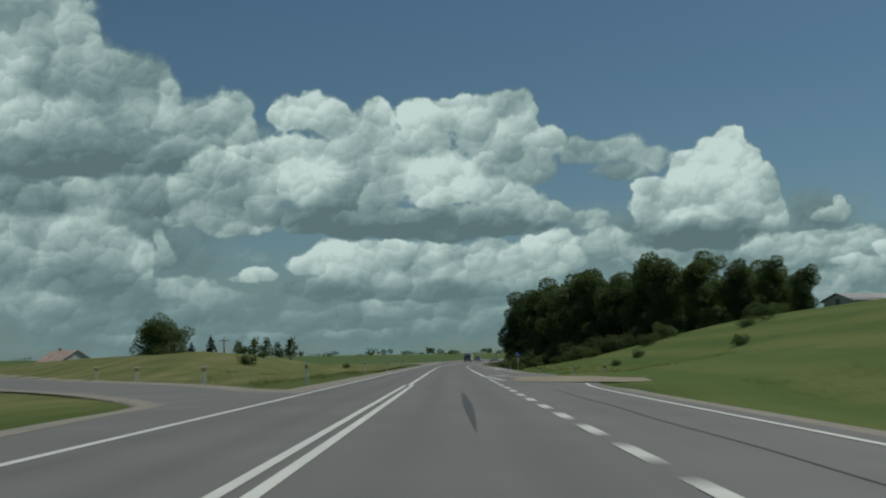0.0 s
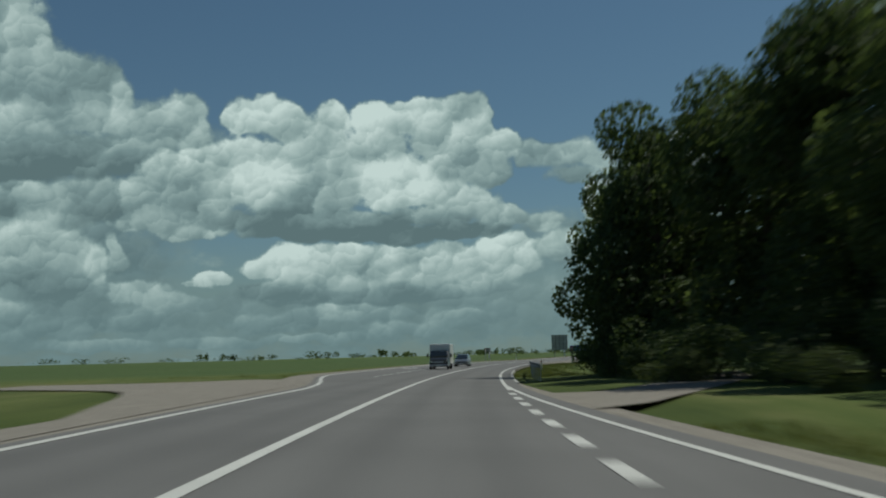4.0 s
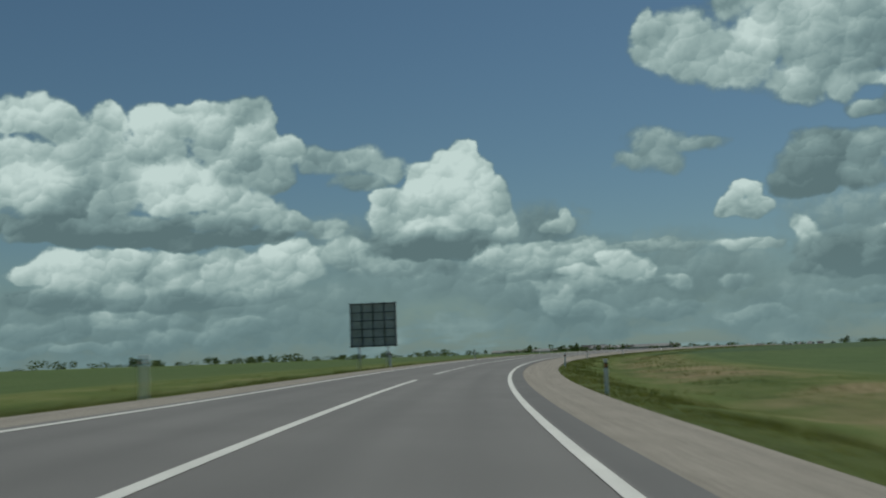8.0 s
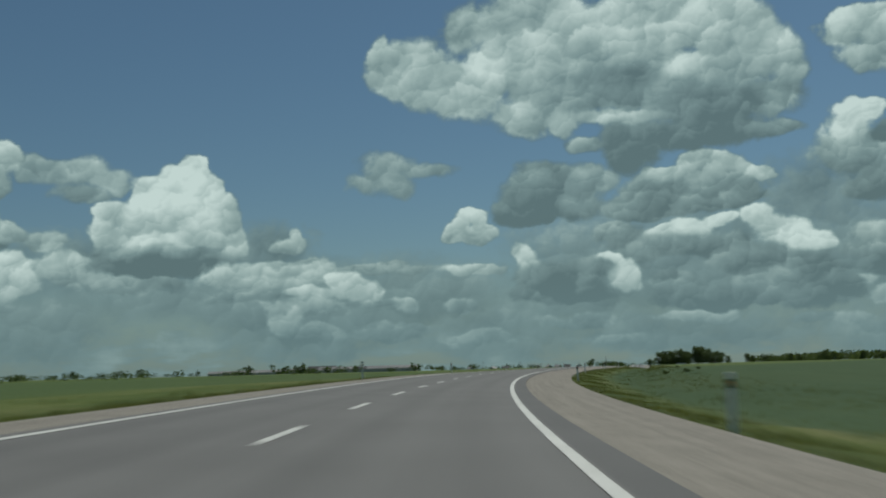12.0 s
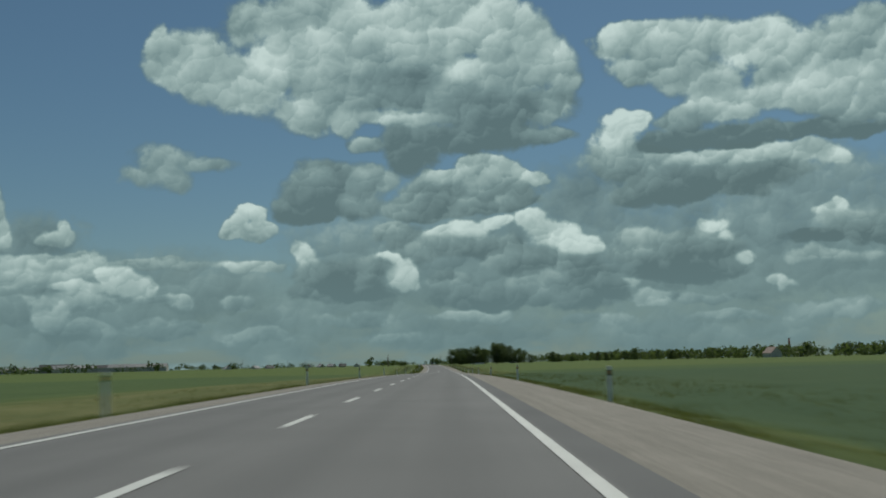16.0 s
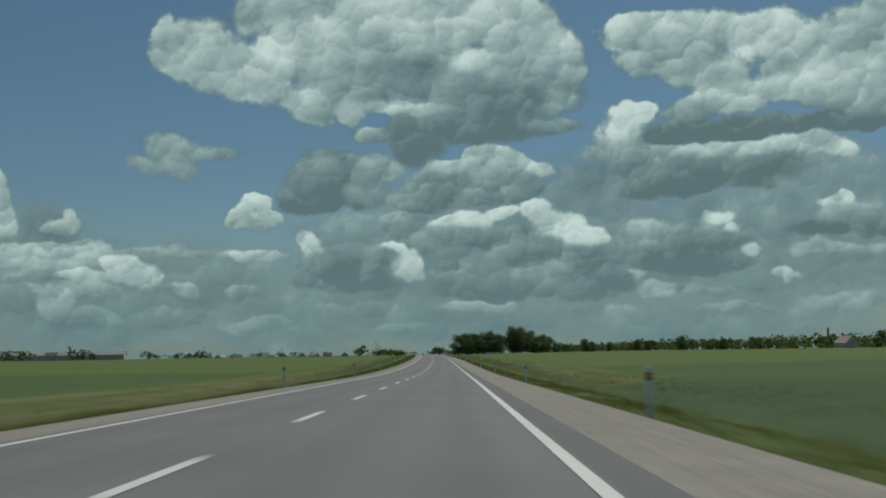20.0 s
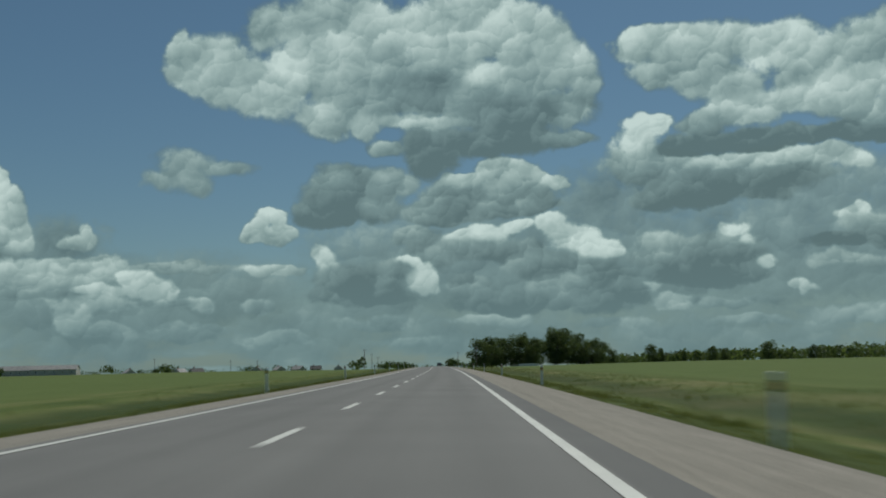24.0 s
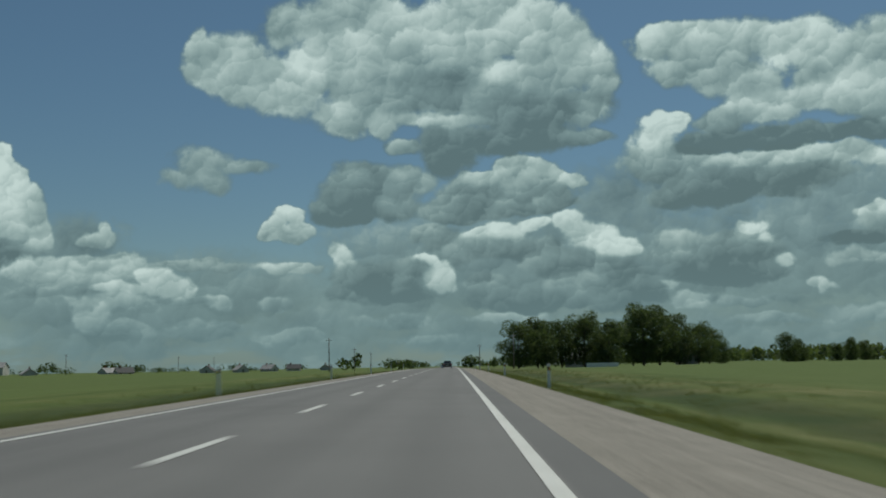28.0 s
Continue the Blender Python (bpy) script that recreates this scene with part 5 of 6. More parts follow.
rw = np.random.default_rng(5)
far_woods("far_forest", [(1180 + 1450 * q + rw.uniform(-15, 15), 330 - 130 * q + rw.uniform(-10, 50), rw.uniform(9, 14), rw.uniform(9, 15)) for q in np.linspace(0, 1, 230)],
          "long dark forest edge far behind the fields", 1.1, 6)
far_woods("far_hedge", [(500 + rw.uniform(0, 900), 480 + rw.uniform(0, 260), rw.uniform(4, 8), rw.uniform(6, 16)) for _ in range(70)], "scattered far trees and hedges on the horizon", 1.2, 7)
far_woods("far_hedge", [(900 + 1500 * q + rw.uniform(-40, 40), -170 - 700 * rw.uniform(0, 1) ** 1.5, rw.uniform(3.5, 9), rw.uniform(4, 12)) for q in np.linspace(0, 1, 150)], "scattered far trees and hedges on the horizon", 1.2, 8)
far_woods("far_hedge", [(620 + 600 * q + rw.uniform(-40, 40), -460 + 250 * q - rw.uniform(0, 160), rw.uniform(2.5, 5), rw.uniform(5, 14)) for q in np.linspace(0, 1, 34)], "scattered far trees and hedges on the horizon", 1.2, 9)
far_woods("far_hedge", [(1500 + 1100 * q, rw.uniform(8, 60) * (1 if rw.uniform() < 0.6 else -1), rw.uniform(5, 9), rw.uniform(5, 10)) for q in np.linspace(0, 1, 50)], "scattered far trees beside the distant road", 1.2, 10)

# ---------------------------------------------------------------- roadside furniture


def post_model():
    ob = thing("delineator_post", "white plastic roadside marker post with black band", "marker post", Matrix.Identity(4), "roadside marker posts")
    bm = bmesh.new()
    box(bm, -0.05, 0.05, -0.03, 0.03, -0.3, 0.60, 0.012)
    box(bm, -0.05, 0.05, -0.03, 0.03, 0.735, 0.84, 0.012)
    part("post", bm, M["white"], ob)
    one_box("band", M["black"], ob, (-0.052, 0.052, -0.032, 0.032, 0.595, 0.74), 0.008, "black band")
    one_box("reflector", M["orange"], ob, (-0.02, 0.02, -0.040, -0.03, 0.63, 0.71), 0.003, "small orange reflector")
    return ob


post = post_model()
post.matrix_world = placed(306, 5.9)
PAIRS = [338, 386, 432, 480, 528, 568, 607, 645, 682, 719, 757, 791, 826] + [865 + 36.5 * i for i in range(12)]
RIGHT_POSTS = [(71, 10.8), (83, 10.3), (132, 7.9), (94, 8.6), (246, 5.3)] + [(s_, right_edge(s_) + gravel_width(s_) + 0.35) for s_ in PAIRS]
for s_, u_ in RIGHT_POSTS:
    copy_thing(post, placed(s_, u_, 0.0, 3 * math.sin(s_)))
LEFT_POSTS = [(52, -5.2), (97, -5.9), (120, -5.4), (150, -5.6), (49, -9.2), (58, -14.5), (66, -19)] + [(s_ - 3, -5.7) for s_ in PAIRS]
for s_, u_ in LEFT_POSTS:
    copy_thing(post, placed(s_, u_, 0.0, 4 * math.sin(s_ * 2)))


def guard_rail(s0, s1, u0):
    ob = thing("guard_rail", "galvanised steel guard rail on posts along the bend", "guard rail", Matrix.Identity(4))
    prof = ((0.02, 0.42), (-0.035, 0.445), (-0.035, 0.48), (0.02, 0.51), (0.02, 0.56), (-0.035, 0.59), (-0.035, 0.625), (0.02, 0.65))
    vs, fs = [], []
    n = int((s1 - s0) / 2) + 1
    for i in range(n):
        s_ = s0 + (s1 - s0) * i / (n - 1)
        down = 0.32 * ease(s1 - 5, s1, s_) ** 2
        for du, z in prof:
            p = at(s_, u0 + du)
            vs.append((p.x, p.y, float(road_z(s_, 4.0)) + 0.02 + z - down))
    k = len(prof)
    for i in range(n - 1):
        for j in range(k - 1):
            a = i * k + j
            fs.append((a, a + 1, a + k + 1, a + k))
    beam = mesh_object("beam", vs, fs, M["rail_steel"], ob, "dull grey corrugated steel beam")
    md = beam.modifiers.new("depth", "SOLIDIFY")
    md.thickness = 0.012
    bm = bmesh.new()
    box(bm, -0.02, 0.02, -0.03, 0.03, -0.8, 0.6, 0.005)
    me = bpy.data.meshes.new("post")
    bm.to_mesh(me)
    bm.free()
    me.materials.append(M["steel"])
    for i in range(int((s1 - s0) / 2.8)):
        s_ = s0 + 1 + 2.8 * i
        q = new("post", me)
        q.parent = ob
        p = at(s_, u0 + 0.06)
        q.matrix_world = pose(p.x, p.y, float(road_z(s_, 4.0)) + 0.02, 0, 0, facing(s_))
    return ob


guard_rail(203, 236, 4.6)


def sign_posts(ob, xs, z0, z1, r=0.045, y=0.05):
    for x in xs:
        bm = bmesh.new()
        rod(bm, (x, y, z0), (x, y, z1), r, r, 10)
        part("pole", bm, M["steel"], ob, "galvanised steel pole", smooth=True)


def direction_sign(s, u):
    """A wide blue board with pictograms and rows of unreadable lettering."""
    m = placed(s, u)
    ob = thing("direction_sign", "wide blue road sign with coloured panels and white lettering", "road sign", m)
    w, z0, z1 = 1.3, 1.66, 2.44
    one_box("panel", M["sign_blue"], ob, (-w, w, -0.02, 0.02, z0, z1), 0.008, "dark blue panel")
    one_box("red_field", M["sign_red"], ob, (-1.22, -0.86, -0.03, -0.021, z0 + 0.1, z1 - 0.1), 0, "red panel with pale symbol")
    one_box("green_field", M["sign_green"], ob, (-0.8, -0.38, -0.03, -0.021, z0 + 0.1, z1 - 0.1), 0, "green panel with pale symbol")
    for z in (z0 + 0.16, z0 + 0.36, z0 + 0.56):
        for a, b in ((-0.24, 0.1), (0.16, 0.52), (0.58, 0.66)):
            one_box("lettering_bar", M["white"], ob, (a, b - 0.06 * math.sin(z * 9), -0.028, -0.021, z, z + 0.075), 0)
    for x in (-1.12, -1.04, -0.96, -0.66, -0.52):
        one_box("symbol_bar", M["white"], ob, (x - 0.02, x + 0.02, -0.036, -0.0305, z0 + 0.22, z1 - 0.22), 0)
    sign_posts(ob, (-0.95, 0, 0.95), -0.6, z1 - 0.05)
    for z in (z0 + 0.15, z1 - 0.15):
        one_box("rail", M["steel"], ob, (-w + 0.05, w - 0.05, 0.022, 0.05, z, z + 0.05), 0)
    return ob


direction_sign(304.5, 7.1)


def billboard(s, u, w, z0, z1, turn, cols, rows):
    """The back of a large hoarding: a sheet on a lattice of steel on legs."""
    ob = thing("billboard", "grey back of a large billboard on a steel lattice", "billboard", placed(s, u, 0.0, turn))
    one_box("sheet", M["panel_back"], ob, (-w, w, 0.06, 0.10, z0, z1), 0.0, "grey sheet-metal panel")
    for i in range(cols):
        x = -w + 0.06 + (2 * w - 0.12) * i / (cols - 1)
        one_box("upright", M["rail_steel"], ob, (x - 0.035, x + 0.035, -0.02, 0.056, z0 - 0.03, z1 + 0.03), 0.006)
    for j in range(rows):
        z = z0 + 0.08 + (z1 - z0 - 0.16) * j / (rows - 1)
        one_box("rail", M["rail_steel"], ob, (-w, w, -0.05, -0.022, z - 0.03, z + 0.03), 0.005)
    sign_posts(ob, (-w * 0.62, w * 0.62), -0.7, z0 + 0.3, 0.04, 0.16)
    for x in (-w * 0.62, w * 0.62):
        bm = bmesh.new()
        rod(bm, (x, -0.95, -0.6), (x, -0.03, z0 + 0.6), 0.022, 0.022, 8)
        part("stay", bm, M["steel"], ob, smooth=True)
    return ob


billboard(387, -7.5, 1.66, 1.67, 4.72, -4, 5, 6)
billboard(319, -7.3, 0.43, 1.62, 2.2, 0, 3, 3)


def small_sign(s, u, z, w, material, label):
    ob = thing("road_sign", label, "road sign", placed(s, u))
    one_box("panel", material, ob, (-w / 2, w / 2, -0.012, 0.012, z - w / 2, z + w / 2), 0.01)
    bm = bmesh.new()
    box(bm, -w * 0.4, w * 0.4, -0.02, -0.0125, z - 0.03, z + 0.03, 0, None)
    part("symbol_bar", bm, M["white"], ob, "white slanting symbol").matrix_basis = Matrix.Translation((0, 0, z)) @ Euler((0, radians(40), 0)).to_matrix().to_4x4() @ Matrix.Translation((0, 0, -z))
    one_box("symbol_bar", M["white"], ob, (-w * 0.42, -w * 0.3, -0.02, -0.0125, z - w * 0.4, z + w * 0.4), 0, "white symbol")
    sign_posts(ob, (0,), -0.6, z + w * 0.4, 0.03, 0.045)
    return ob


small_sign(115, 8.0, 1.85, 0.5, M["sign_blue"], "square blue road sign with white symbol on a pole")


def utility_pole(s, u, h):
    ob = thing("utility_pole", "weathered wooden utility pole with crossarm", "pole", placed(s, u), "utility poles")
    bm = bmesh.new()
    rod(bm, (0, 0, -0.5), (0, 0, h), 0.13, 0.09, 8)
    part("pole", bm, M["wood_pole"], ob, smooth=True)
    one_box("crossarm", M["wood_pole"], ob, (-0.6, 0.6, -0.05, 0.05, h - 0.5, h - 0.4), 0.01)
    for x in (-0.5, 0, 0.5):
        bm = bmesh.new()
        rod(bm, (x, 0, h - 0.4), (x, 0, h - 0.25), 0.03, 0.02, 6)
        part("insulator", bm, M["white"], ob)


for s_, u_, h_ in ((1324, -24.2, 7.2), (1420, -27, 7), (1290, 13.5, 6.5), (1560, -98, 6.5), (1556, -112, 7), (1390, 9.5, 7), (158, -31, 4.2), (1530, -30, 7), (1500, -140, 8)):
    utility_pole(s_, u_, h_)

# ---------------------------------------------------------------- buildings


def house(name, s, u, w, d, eave, ridge, wall, roof, turn, label, windows=3, chimney=True):
    ob = thing(name, label, "building", placed(s, u, -0.2, turn))
    bm = bmesh.new()
    box(bm, -w / 2, w / 2, -d / 2, d / 2, 0, eave)
    part("wall", bm, M[wall], ob)
    for y in (-d / 2 + 0.05, d / 2 - 0.05):
        mesh_object("gable", [(-w / 2 + 0.02, y - 0.04, eave), (-w / 2 + 0.02, y + 0.04, eave), (w / 2 - 0.02, y - 0.04, eave), (w / 2 - 0.02, y + 0.04, eave), (0, y - 0.04, ridge - 0.1), (0, y + 0.04, ridge - 0.1)],
                    [(0, 2, 4), (1, 5, 3), (0, 4, 5, 1), (2, 3, 5, 4)], M[wall], ob)
    for sgn in (-1, 1):
        x1 = sgn * (w / 2 + 0.35)
        ze = eave - 0.2
        vs = [(0, -d / 2 - 0.3, ridge), (0, d / 2 + 0.3, ridge), (x1, d / 2 + 0.3, ze), (x1, -d / 2 - 0.3, ze)]
        vs += [(x, y, z - 0.14) for x, y, z in vs]
        mesh_object("roof", vs, [(0, 1, 2, 3), (7, 6, 5, 4), (0, 3, 7, 4), (1, 5, 6, 2), (2, 6, 7, 3), (0, 4, 5, 1)], M[roof], ob)
    for i in range(windows):
        y = -d / 2 + d * (i + 0.5) / windows
        for x in (-w / 2 - 0.02, w / 2 + 0.02):
            win = one_box("window", M["white"], ob, (x - 0.03, x + 0.03, y - 0.4, y + 0.4, eave * 0.35, eave * 0.8), 0, "white window frame")
            one_box("pane", M["glass"], win, (x - 0.04, x + 0.04, y - 0.32, y + 0.32, eave * 0.4, eave * 0.75), 0, "dark pane")
    door = one_box("door", M["wood_pole"], ob, (-0.35, 0.35, -d / 2 - 0.04, -d / 2 + 0.02, 0, 1.5), 0)
    if chimney:
        one_box("chimney", M["brick_wall"], ob, (-0.25, 0.25, d * 0.2, d * 0.2 + 0.5, ridge - 0.5, ridge + 0.7), 0.02)
    return ob


house("house", 310, -135, 11, 14, 2.0, 5.2, "wall", "roof_red", 60, "white house with a pale red roof behind the bank", 3)
house("shed", 131, 50.5, 5, 13, 1.5, 2.2, "wall", "roof_grey", -70, "low pale long building on the hill", 3, False)
FARM = (("barn", 1700, -255, 9, 30, 3.2, 6.0, "wall", "roof_grey"), ("barn", 1722, -285, 9, 32, 3.2, 6.2, "wall", "roof_grey"), ("barn", 1745, -305, 8, 26, 3.4, 6.0, "wall", "roof_dark"),
        ("barn", 1770, -330, 10, 44, 3.6, 6.4, "wall", "roof_grey"), ("barn", 1800, -365, 10, 28, 3.4, 7.0, "wall", "roof_grey"), ("barn", 1835, -385, 12, 34, 4.0, 8.2, "roof_grey", "roof_dark"),
        ("barn", 1880, -425, 10, 36, 3.4, 6.5, "wall", "roof_grey"), ("barn", 1915, -470, 10, 40, 3.4, 6.4, "wall", "roof_grey"), ("barn", 1950, -520, 10, 34, 3.4, 6.6, "wall", "roof_grey"),
        ("barn", 1990, -570, 10, 46, 3.4, 6.4, "wall", "roof_grey"))
for i, (n_, s_, u_, w_, d_, e_, r_, wl, rf) in enumerate(FARM):
    tagged(house(n_, s_, u_, w_, d_, e_ * 1.4, r_ * 1.2, wl, rf, 90 - 12 * math.sin(i * 2.2), ("long low pale farm barn with a dark roof" if rf == "roof_dark" else "long low pale farm barn under a grey roof" if rf == "roof_grey" else "long low pale farm barn under a reddish roof"), 5, False), group="barns of the far farm")
for i, (s_, u_, rf) in enumerate(((1520, -92, "roof_dark"), (1545, -84, "roof_grey"), (1580, -78, "roof_grey"), (1600, -70, "roof_dark"), (1505, -120, "roof_dark"), (1535, -135, "roof_grey"), (1640, -60, "roof_dark"), (1490, -150, "roof_grey"))):
    tagged(house("house", s_, u_, 5, 6, 1.4, 3.2, "wall", rf, 30 * i, "small pale village house with a steep %s roof" % rf.split("_")[1], 2), group="houses of the far village")
house("house", 1328, 31, 6, 8, 2.2, 4.6, "wall", "roof_grey", 20, "white house half hidden by the grove", 2)
house("house", 1331, 53.5, 4, 6, 2.0, 3.8, "wall", "roof_red", -20, "small pale house at the edge of the grove", 2)
house("house", 1480, 262, 9, 12, 4.0, 8.5, "wall", "roof_red", 15, "pale house with a red roof before the forest", 3)
house("house", 1850, 400, 9, 12, 4.0, 8.0, "wall", "roof_red", 45, "pale house with a red roof before the forest", 3)


def long_wall(s, u, length):
    ob = thing("concrete_fence", "low white concrete fence before the grove", "fence", placed(s, u, 0, 90))
    for i in range(int(length / 2)):
        one_box("panel", M["white"], ob, (-0.06, 0.06, -length / 2 + 2 * i, -length / 2 + 2 * i + 1.94, -0.1, 0.75), 0.01)


long_wall(1292, 30, 6)


def tall_chimney(s, u, h):
    ob = thing("factory_chimney", "tall dark brick factory chimney on the horizon", "chimney", placed(s, u))
    bm = bmesh.new()
    rod(bm, (0, 0, -1), (0, 0, h), 2.2, 1.3, 14)
    part("shaft", bm, M["brick_wall"], ob, smooth=True)
    bm = bmesh.new()
    rod(bm, (0, 0, h - 0.8), (0, 0, h), 1.6, 1.6, 14)
    part("rim", bm, M["roof_dark"], ob)


tall_chimney(2290, 540, 27)

# ---------------------------------------------------------------- vehicles on the road


def wheel_of(ob, x, y, r, w):
    bm = bmesh.new()
    bmesh.ops.create_cone(bm, cap_ends=True, segments=20, radius1=r, radius2=r, depth=w, matrix=Matrix.Translation((x, y, r)) @ Euler((0, radians(90), 0)).to_matrix().to_4x4())
    wh = part("wheel", bm, M["tyre"], ob, "black tyre", smooth=False)
    bm = bmesh.new()
    bmesh.ops.create_cone(bm, cap_ends=True, segments=16, radius1=r * 0.6, radius2=r * 0.55, depth=w + 0.02, matrix=Matrix.Translation((x, y, r)) @ Euler((0, radians(90), 0)).to_matrix().to_4x4())
    part("rim", bm, M["car_silver"], wh, "grey rim")


def lofted(name, sections, material, parent, label=""):
    """A hull over cross-sections (y, half width at sill, half width at top, z low, z high)."""
    vs, fs = [], []
    for y, w0, w1, z0, z1 in sections:
        b = min(0.07, (z1 - z0) * 0.3)
        vs += [(-w0 * 0.94, y, z0), (-w0, y, z0 + b), (-w1, y, z1 - b), (-w1 + b, y, z1), (w1 - b, y, z1), (w1, y, z1 - b), (w0, y, z0 + b), (w0 * 0.94, y, z0)]
    for i in range(len(sections) - 1):
        for j in range(8):
            a, c = i * 8 + j, i * 8 + (j + 1) % 8
            fs.append((a, a + 8, c + 8, c))
    fs += [tuple(range(8)), tuple(reversed(range((len(sections) - 1) * 8, len(sections) * 8)))]
    ob = mesh_object(name, vs, fs, material, parent, label)
    bm = bmesh.new()
    bm.from_mesh(ob.data)
    bmesh.ops.recalc_face_normals(bm, faces=bm.faces[:])
    bm.to_mesh(ob.data)
    bm.free()
    return ob


def car(m, paint, label, length=3.2):
    """A hatchback, nose to +y."""
    ob = thing("car", label, "car", m)
    h = length / 2
    lofted("body", ((-h, 0.56, 0.54, 0.26, 0.62), (-h + 0.15, 0.62, 0.6, 0.14, 0.68), (-h * 0.5, 0.64, 0.62, 0.13, 0.68), (h * 0.35, 0.64, 0.62, 0.13, 0.66), (h * 0.75, 0.63, 0.59, 0.14, 0.58), (h - 0.06, 0.58, 0.54, 0.18, 0.5), (h, 0.5, 0.48, 0.24, 0.44)), M[paint], ob)
    lofted("cabin_glass", ((-h + 0.2, 0.58, 0.46, 0.64, 0.72), (-h + 0.45, 0.6, 0.48, 0.64, 0.99), (0.0, 0.6, 0.48, 0.64, 1.03), (h * 0.22, 0.6, 0.47, 0.63, 0.99), (h * 0.58, 0.58, 0.5, 0.60, 0.65)), M["glass"], ob, "dark windows")
    lofted("roof", ((-h + 0.4, 0.46, 0.44, 0.97, 1.02), (0.0, 0.49, 0.47, 1.0, 1.06), (h * 0.2, 0.47, 0.45, 0.97, 1.02)), M[paint], ob)
    for x in (-1, 1):
        one_box("headlight", M["lens"], ob, (x * 0.5 - 0.11, x * 0.5 + 0.11, h - 0.1, h - 0.02, 0.4, 0.5), 0.02, "clear headlight")
        one_box("mirror", M[paint], ob, (x * 0.72 - 0.07, x * 0.72 + 0.07, h * 0.4, h * 0.4 + 0.09, 0.66, 0.76), 0.02)
        one_box("tail_light", M["sign_red"], ob, (x * 0.52 - 0.08, x * 0.52 + 0.08, -h - 0.01, -h + 0.05, 0.44, 0.6), 0.01, "red tail light")
        for y in (-h * 0.62, h * 0.62):
            wheel_of(ob, x * 0.56, y, 0.22, 0.15)
    one_box("grille", M["black"], ob, (-0.3, 0.3, h - 0.03, h + 0.01, 0.27, 0.37), 0.01, "black grille")
    one_box("number_plate", M["white"], ob, (-0.17, 0.17, h + 0.005, h + 0.02, 0.22, 0.28), 0, "blank pale plate")
    one_box("number_plate", M["white"], ob, (-0.17, 0.17, -h - 0.02, -h - 0.005, 0.36, 0.43), 0, "blank pale plate")
    return ob


def van(m):
    """A panel van with a dark front and a white box body."""
    ob = thing("van", "dark-fronted van with a tall white box body on the road", "van", m)
    h = 2.0
    lofted("cab", ((0.7, 0.7, 0.66, 0.2, 1.3), (1.2, 0.7, 0.62, 0.18, 1.3), (1.55, 0.7, 0.66, 0.18, 0.86), (1.9, 0.68, 0.62, 0.2, 0.72), (2.0, 0.62, 0.58, 0.26, 0.64)), M["car_dark"], ob, "dark cab")
    lofted("windscreen", ((1.2, 0.63, 0.56, 0.88, 1.28), (1.26, 0.63, 0.56, 0.88, 1.26), (1.6, 0.64, 0.6, 0.84, 0.9)), M["glass"], ob, "dark windscreen")
    one_box("box_body", M["car_white"], ob, (-0.74, 0.74, -h, 0.72, 0.36, 1.78), 0.05, "tall white box body")
    one_box("chassis", M["black"], ob, (-0.6, 0.6, -h + 0.05, 1.6, 0.2, 0.38), 0.02)
    one_box("bumper", M["steel"], ob, (-0.66, 0.66, 1.92, 2.05, 0.22, 0.36), 0.03, "grey bumper")
    one_box("grille", M["steel"], ob, (-0.36, 0.36, 1.95, 2.01, 0.44, 0.58), 0.01, "pale grille")
    for x in (-1, 1):
        one_box("headlight", M["lens"], ob, (x * 0.5 - 0.1, x * 0.5 + 0.1, 1.94, 2.0, 0.46, 0.6), 0.02, "clear headlight")
        one_box("mirror", M["black"], ob, (x * 0.82 - 0.06, x * 0.82 + 0.06, 1.3, 1.38, 0.86, 1.08), 0.02)
        for y in (-1.2, 1.35):
            wheel_of(ob, x * 0.6, y, 0.25, 0.17)
    one_box("number_plate", M["white"], ob, (-0.17, 0.17, 2.052, 2.06, 0.25, 0.31), 0, "blank pale plate")
    return ob


van(placed(236, -1.75, 0.01, 180))
car(placed(254.5, -1.7, 0.01, 180), "car_silver", "silver hatchback with dark windows on the road")
car(placed(1245, 1.5, 0.01, 0), "car_dark", "dark hatchback driving off along the road")
car(placed(1470, -1.4, 0.01, 180), "car_dark", "dark hatchback on the far road")

# ---------------------------------------------------------------- rough grass along the verges


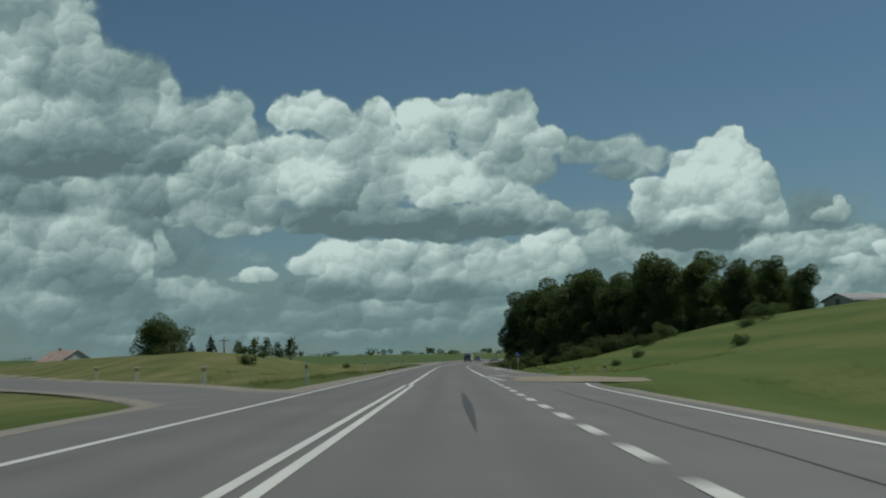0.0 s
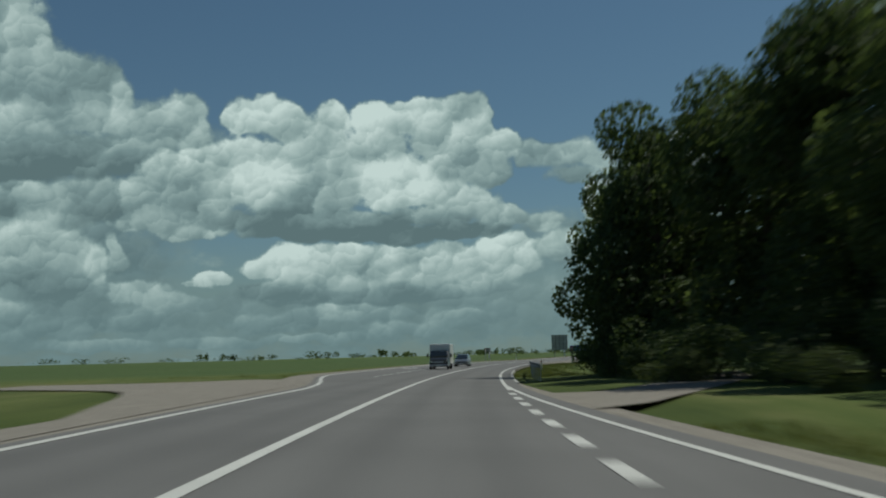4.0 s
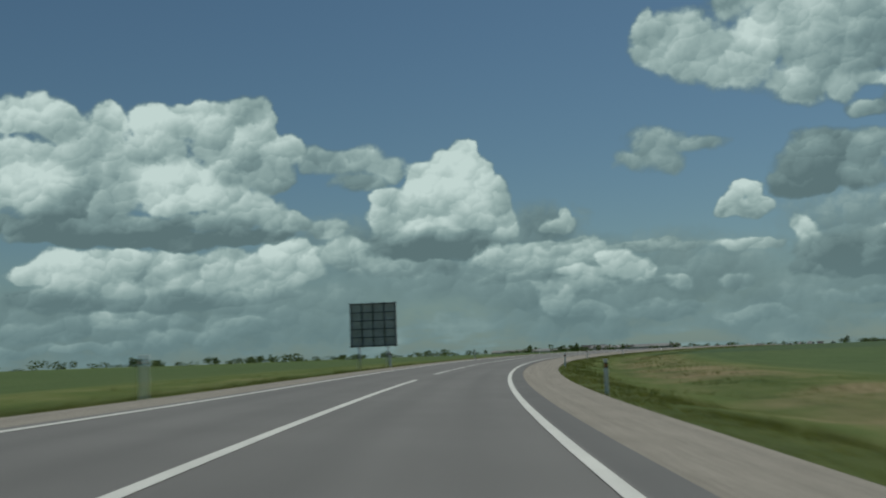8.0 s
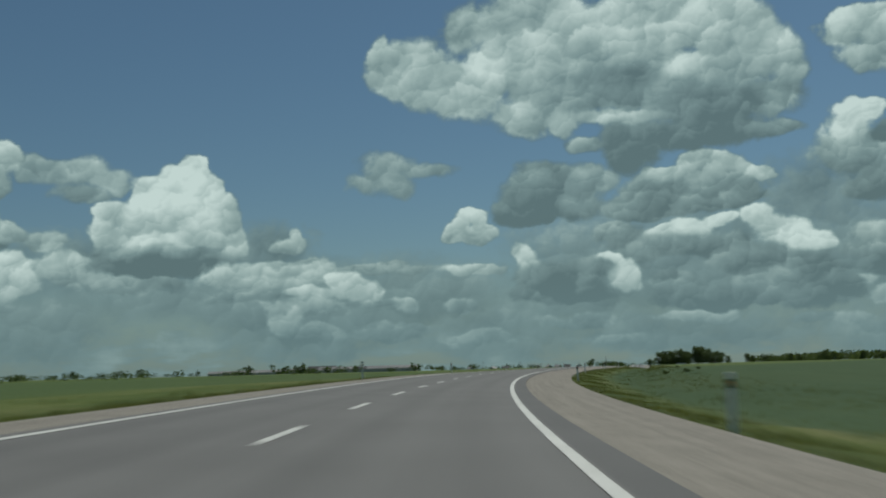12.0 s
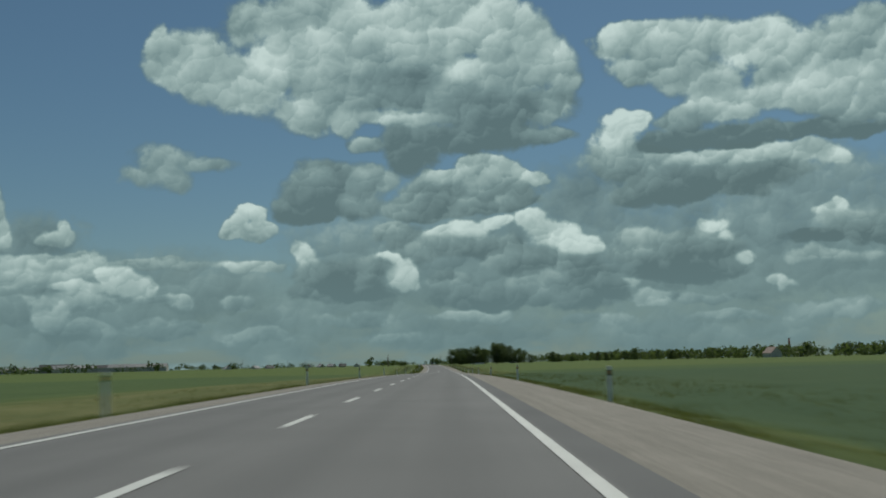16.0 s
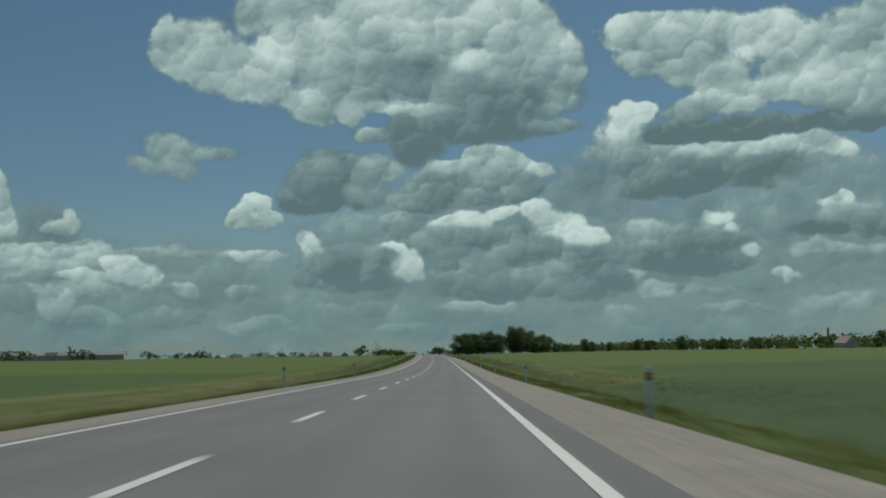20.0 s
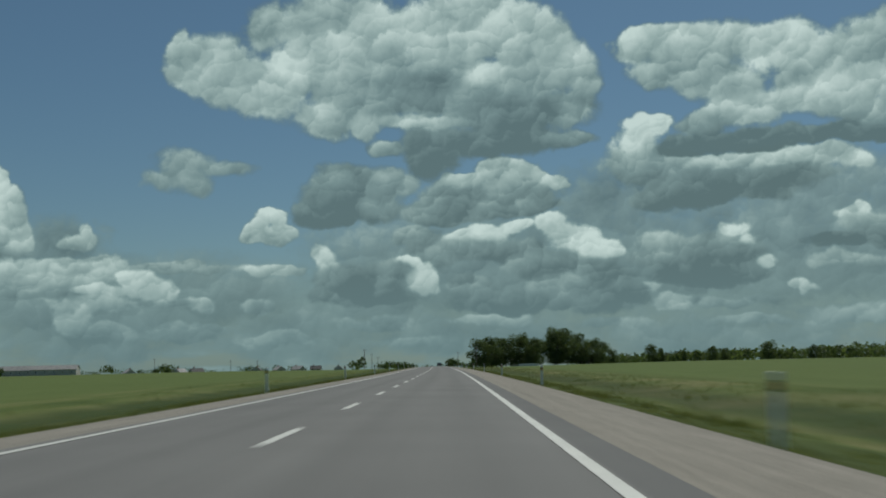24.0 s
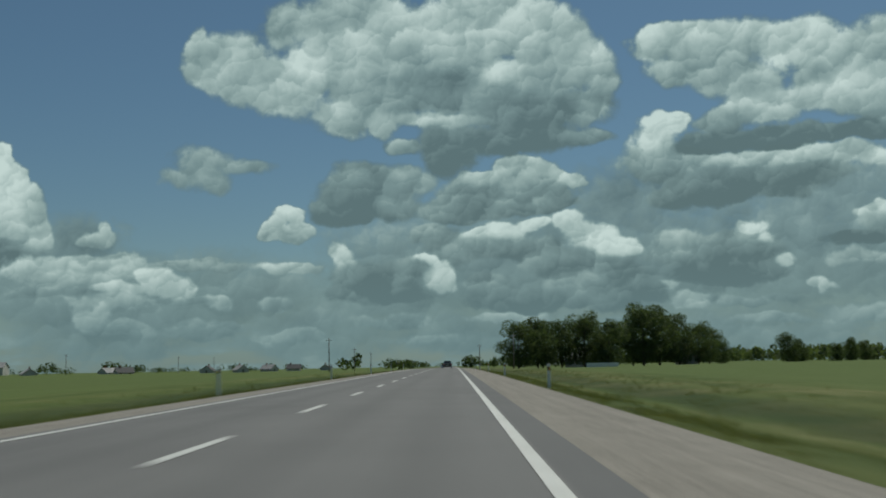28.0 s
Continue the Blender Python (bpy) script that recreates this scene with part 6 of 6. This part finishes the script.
def grass(name, s0, s1, side, count, seed, label):
    rng = np.random.default_rng(seed)
    ss = rng.uniform(s0, s1, count)
    out = rng.exponential(3.2, count)
    a = np.interp(ss, LINE_S, LINE_A)
    edge = np.array([(right_edge(q) + gravel_width(q)) if side > 0 else -(left_edge(q) - 1.25) for q in ss])
    uu = side * (edge + 0.1 + out)
    keep = (out < 10) & ~((side > 0) & (ss > 36) & (ss < 60) & (uu < 32)) & ~((side < 0) & (ss > 6) & (ss < 80) & (uu > -42) & (ss + uu * 1.6 > 8) & (ss + uu * 1.6 < 34)) & ~((side < 0) & (ss > 160) & (ss < 208) & (uu > -16)) & ~((side > 0) & (ss > 172) & (ss < 218) & (uu < 18))
    ss, uu, a = ss[keep], uu[keep], a[keep]
    n = len(ss)
    x, y = np.interp(ss, LINE_S, LINE_X) + uu * np.cos(a), np.interp(ss, LINE_S, LINE_Y) - uu * np.sin(a)
    z = land_z(ss, uu) - 0.06
    tuft = 0.5 + 0.28 * np.sin(ss * 0.9 + 3 * np.sin(ss * 0.13)) + 0.28 * np.sin(uu * 2.1 + ss * 0.31) + 0.2 * np.sin(ss * 2.7 - uu * 1.3)
    h = rng.uniform(0.05, 0.17, n) * (0.35 + 0.65 * ease(0.2, 2.2, np.abs(uu) - edge[keep])) * (0.5 + 1.3 * np.clip(tuft, 0, 1))
    vs, fs = [], []
    for k in range(3):
        d = rng.uniform(0, 2 * np.pi, n)
        w = rng.uniform(0.008, 0.018, n)
        lean = rng.uniform(-0.08, 0.08, (n, 2))
        bx, by = rng.normal(0, 0.07, n), rng.normal(0, 0.07, n)
        v = np.stack([np.stack([x + bx - np.cos(d) * w, y + by - np.sin(d) * w, z], 1), np.stack([x + bx + np.cos(d) * w, y + by + np.sin(d) * w, z], 1), np.stack([x + bx + lean[:, 0], y + by + lean[:, 1], z + h], 1)], 1)
        vs.append(v.reshape(-1, 3))
        fs.append(np.arange(3 * n).reshape(-1, 3) + 3 * n * k)
    ob = raw_part(name, np.concatenate(vs), np.concatenate(fs), M["blade"], None)
    tagged(ob, label, "grass", kind="stuff")


grass("verge_grass", -5, 1250, 1, 120000, 71, "rough green and straw-coloured verge grass beside the road")
grass("verge_grass", -5, 1250, -1, 90000, 72, "rough green and straw-coloured verge grass beside the road")
